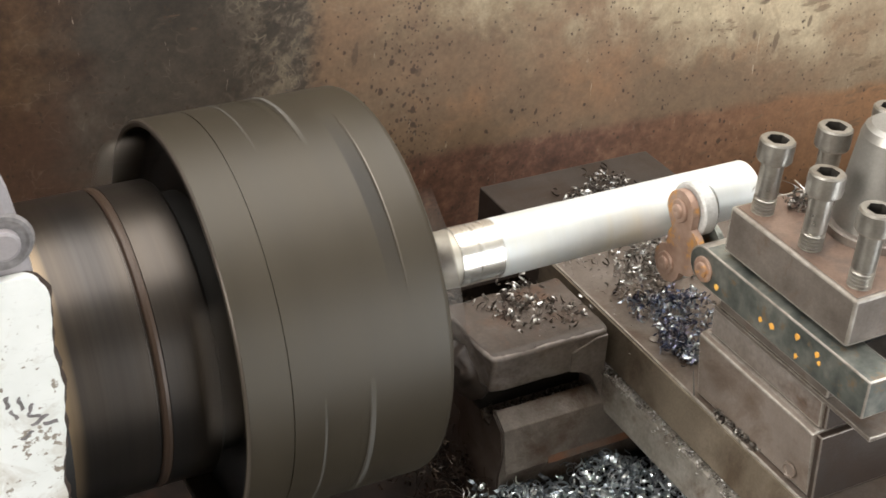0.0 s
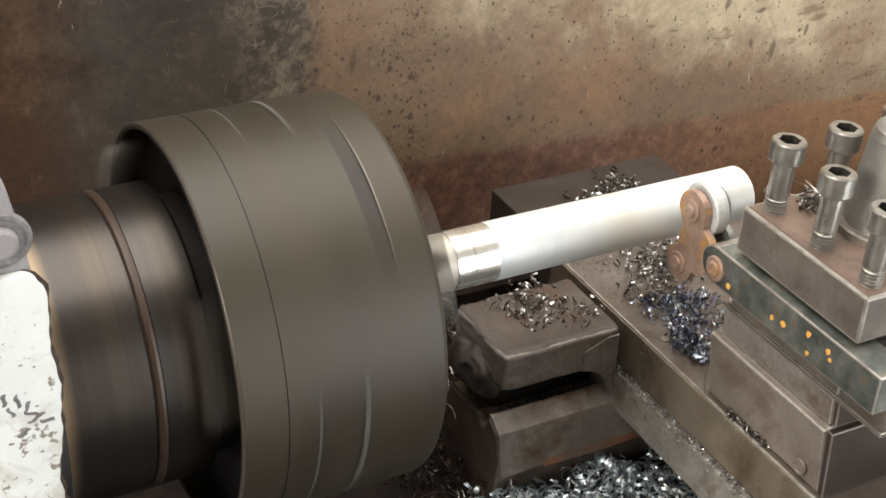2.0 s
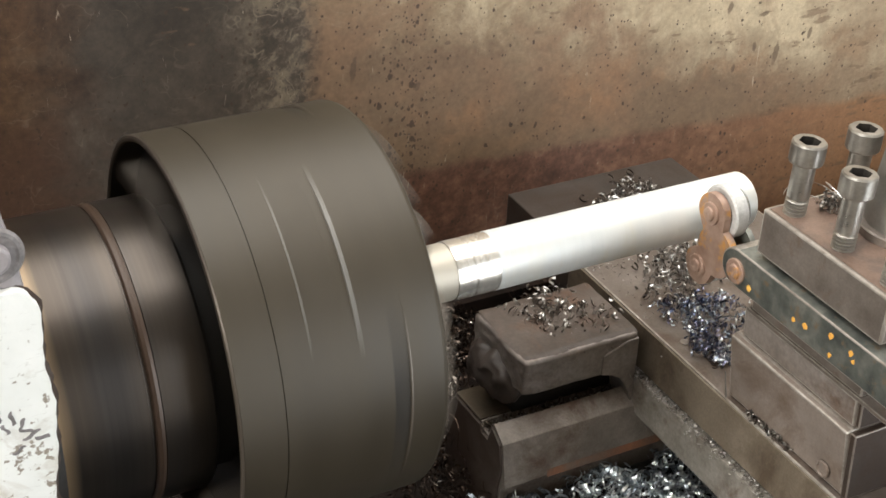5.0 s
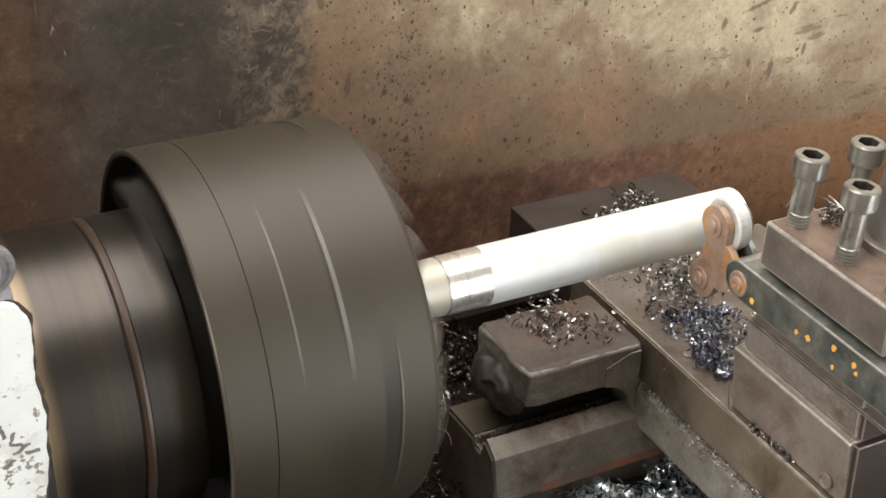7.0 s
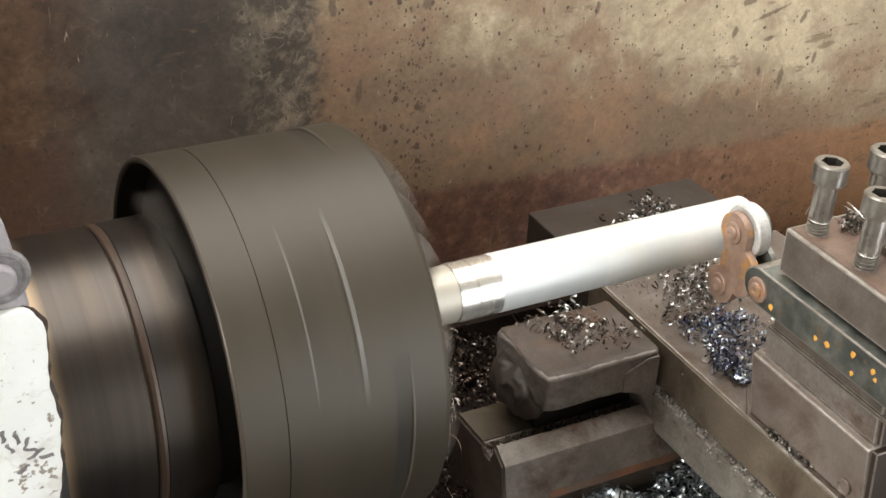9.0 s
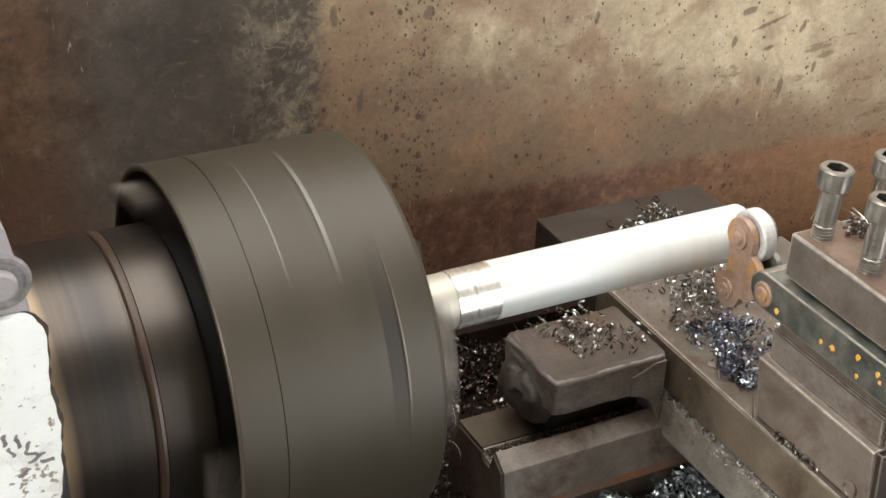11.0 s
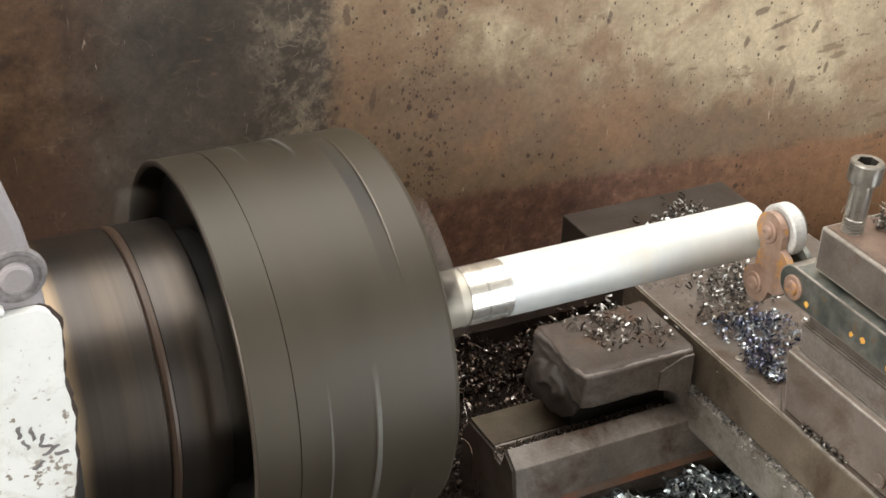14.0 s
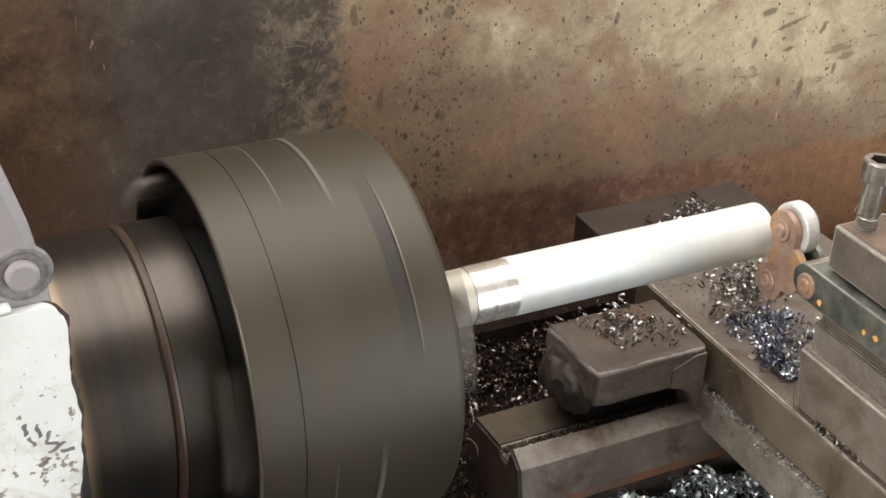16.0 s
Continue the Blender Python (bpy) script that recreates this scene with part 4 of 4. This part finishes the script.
RIDERS = [saddle(), cross_slide(), compound_slide(), tool_post(), roller_tool()]


def sliver():
    bm = prism([(0.0, 0.0), (0.0011, 0.0), (0.0006, 0.016), (0.0002, 0.016)], "y", 0.0, 0.0003)
    bmesh.ops.transform(bm, matrix=Matrix.Translation((0.2350, -0.0615, CROSS_Z)) @ Matrix.Rotation(radians(-14), 4, "X"), verts=bm.verts[:])
    return tagged(part("metal_sliver", bm, RIM), "bright standing sliver of steel beside the compound slide", "metal sliver")


RIDERS.append(sliver())

# ---- swarf ----
Z = CROSS_Z
RIDERS += [
    chips("swarf_pile", [(0.283, 0.066, Z, 0.022), (0.300, 0.055, Z, 0.022), (0.268, 0.040, Z, 0.020), (0.30, 0.075, Z, 0.020)], 330, 0.0044, CHIP, "silver curled swarf heaped on the cross slide", 1, 0.007),
    chips("blue_swarf_pile", [(0.272, 0.012, Z, 0.022), (0.287, 0.012, Z, 0.020), (0.253, -0.020, Z, 0.013), (0.264, -0.010, Z, 0.018), (0.255, -0.032, Z, 0.009), (0.262, 0.02, Z, 0.02)], 520, 0.0043, BLUE_CHIP, "blue-tinted heat-coloured swarf heaped on the cross slide", 2, 0.008),
    chips("rear_swarf", [(0.300, 0.150, Z, 0.020), (0.322, 0.158, Z, 0.020), (0.29, 0.14, Z, 0.02)], 230, 0.0044, CHIP, "silver curled swarf at the back of the cross slide", 3, 0.005),
    chips("wing_swarf", [(0.190, 0.048, -0.090, 0.022), (0.212, 0.040, -0.090, 0.018), (0.180, 0.060, -0.090, 0.018), (0.2, 0.065, -0.09, 0.02)], 170, 0.0046, CHIP, "silver curled swarf on the saddle wing", 5, 0.005),
    chips("post_swarf", [(0.268, -0.082, 0.0415, 0.009), (0.262, -0.085, 0.0415, 0.007)], 60, 0.0042, CHIP, "silver swarf between the clamping bolts", 6, 0.005),
    chips("ledge_swarf", [(0.2315, 0.06 - 0.012 * i, -0.1213, 0.0065) for i in range(20)], 1200, 0.0017, CHIP, "fine grit of chips along the slide's ledge", 7, 0.001),
    chips("foot_swarf", [(0.2385, -0.082 - 0.006 * i, Z, 0.0045) for i in range(6)], 130, 0.0034, CHIP, "bright swarf at the foot of the compound slide", 8, 0.002),
    chips("slide_dust", [(0.27, 0.04, Z, 0.05), (0.27, -0.02, Z, 0.035), (0.31, 0.13, Z, 0.05), (0.25, 0.09, Z, 0.02)], 420, 0.0013, CHIP, "fine chips strewn over the cross slide", 9, 0.0),
    chips("wing_grime", [(0.159, 0.022 + 0.008 * i, -0.0925, 0.005) for i in range(7)], 260, 0.0022, DARK_CHIP, "gritty dark swarf caked on the saddle wing", 31, 0.002),
    chips("wing_dust", [(0.185, 0.04, -0.09, 0.028), (0.205, 0.05, -0.09, 0.026)], 220, 0.0013, CHIP, "fine chips strewn over the saddle wing", 10, 0.0),
]
chips("tray_swarf", [(0.105 + 0.020 * i, -0.012 - 0.014 * (i % 3), -0.190, 0.026) for i in range(9)], 1700, 0.0064, TRAY_CHIP, "deep heap of bluish swarf in the chip tray", 11, 0.022)
chips("gutter_swarf", [(0.105 + 0.010 * i, 0.031, -0.1455, 0.0055) for i in range(36)], 1700, 0.0028, GRIT, "fine chips lying in the bed's gutter", 12, 0.007)
chips("bed_swarf", [(0.11, 0.10, -0.21, 0.05), (0.15, 0.12, -0.20, 0.06), (0.22, 0.12, -0.20, 0.05), (0.17, 0.10, -0.17, 0.05), (0.13, 0.12, -0.17, 0.05)], 950, 0.005, DARK_CHIP, "tangled swarf between the bed ways", 13, 0.03)
chips("way_swarf", [(0.12 + 0.026 * i, 0.178 + 0.010 * (i % 3), -0.200, 0.026) for i in range(8)], 1300, 0.0052, DARK_CHIP, "dark rusty swarf heaped along the rear way", 15, 0.026)
chips("gap_swarf", [(0.075, 0.045, -0.20, 0.03), (0.08, 0.085, -0.20, 0.03)], 260, 0.0045, DARK_CHIP, "swarf fallen into the gap of the bed", 14, 0.04)


def strands(name, spots, count, material, label, seed):
    """Long springy threads of swarf, each a thin tube that loops."""
    rnd = random.Random(seed)
    bm = bmesh.new()
    for _ in range(count):
        x, y, z, reach = spots[rnd.randrange(len(spots))]
        pos = Vector((x + rnd.uniform(-reach, reach), y + rnd.uniform(-reach, reach), z + rnd.uniform(0, reach)))
        way = Vector((rnd.uniform(-1, 1), rnd.uniform(-1, 1), rnd.uniform(-0.6, 0.9))).normalized()
        turn = Vector((rnd.uniform(-1, 1), rnd.uniform(-1, 1), rnd.uniform(-1, 1))).normalized()
        bend, step, last = rnd.uniform(0.1, 0.45), rnd.uniform(0.0012, 0.0026), None
        for i in range(rnd.randrange(10, 22)):
            side = way.orthogonal().normalized() * 0.00022
            other = way.cross(side).normalized() * 0.00022
            now = [bm.verts.new(pos + o) for o in (side, other, -side - other)]
            if last:
                for k in range(3):
                    bm.faces.new((last[k], last[(k + 1) % 3], now[(k + 1) % 3], now[k]))
            last = now
            way = (Matrix.Rotation(bend, 3, turn) @ way).normalized()
            pos = pos + way * step
            pos.z = max(pos.z, z)
    ob = part(name, bm, material)
    return tagged(ob, label, "swarf", kind="stuff")


strands("swarf_tangle", [(0.045, -0.02, -0.1975, 0.035), (0.075, -0.01, -0.1975, 0.03), (0.03, -0.05, -0.1975, 0.03)], 90, DARK_CHIP, "springy threads of swarf tangled under the chuck", 21)
strands("gap_tangle", [(0.085, 0.06, -0.20, 0.03), (0.12, 0.11, -0.2, 0.04)], 70, DARK_CHIP, "springy threads of swarf tangled between the ways", 22)

strands("way_threads", [(0.13, 0.15, -0.195, 0.04), (0.19, 0.16, -0.195, 0.04), (0.25, 0.16, -0.195, 0.04)], 60, DARK_CHIP, "springy dark threads of swarf on the rear way", 25)
strands("long_threads", [(0.050, -0.02, -0.185, 0.03), (0.08, 0.0, -0.19, 0.03)], 16, CHIP, "long pale threads of swarf under the chuck", 23)
RIDERS.append(strands("post_threads", [(0.262, -0.098, 0.0416, 0.006), (0.268, -0.086, 0.0416, 0.005)], 4, CHIP, "thin loops of swarf on the tool post", 24))


# ---- movement ----
CARRIAGE_ROWS = [(0.0, -0.0577), (0.5, -0.0535), (1.0, -0.0492), (1.5, -0.0460), (2.0, -0.0455), (2.5, -0.0426), (3.0, -0.0404), (3.2, -0.0401), (5.3, -0.0327), (5.5, -0.0318), (6.0, -0.0306), (6.5, -0.0277), (7.0, -0.0267), (7.5, -0.0250), (8.0, -0.0237), (8.5, -0.0217), (9.0, -0.0207), (11.5, -0.0122), (12.0, -0.0102), (12.5, -0.0070), (13.0, -0.0054), (13.5, -0.0042), (14.0, -0.0020), (14.5, 0.0000), (15.0, 0.0011), (15.5, 0.0019), (16.0, 0.0029)]

# the chuck's angle in degrees, less two whole turns each half second
PHASE_T = [0, 1.5, 2, 2.5, 3, 5.5, 6, 6.5, 7, 7.5, 8, 8.5, 9, 11.5, 12, 12.5, 13, 13.5, 14, 14.5, 15, 15.5, 16]
PHASE_A = [55, 148, 177, 208, 235, 389, 418, 450, 475, 505, 532, 565, 590, 782, 808, 832, 858, 882, 908, 933, 955, 978, 1005]


def motions():
    turns = []
    for i in range(frame(16.0)):
        t = i / FPS
        turns.append((t, pose(0, 0, 0, 1440 * t - float(np.interp(t, PHASE_T, PHASE_A)))))
    for thing in (SPINDLE_NOSE, CHUCK_BODY, BAR):
        walk(thing, turns)
    rides = [(t, pose(s, 0, 0)) for t, s in CARRIAGE_ROWS]
    for thing in RIDERS:
        walk(thing, rides)


motions()
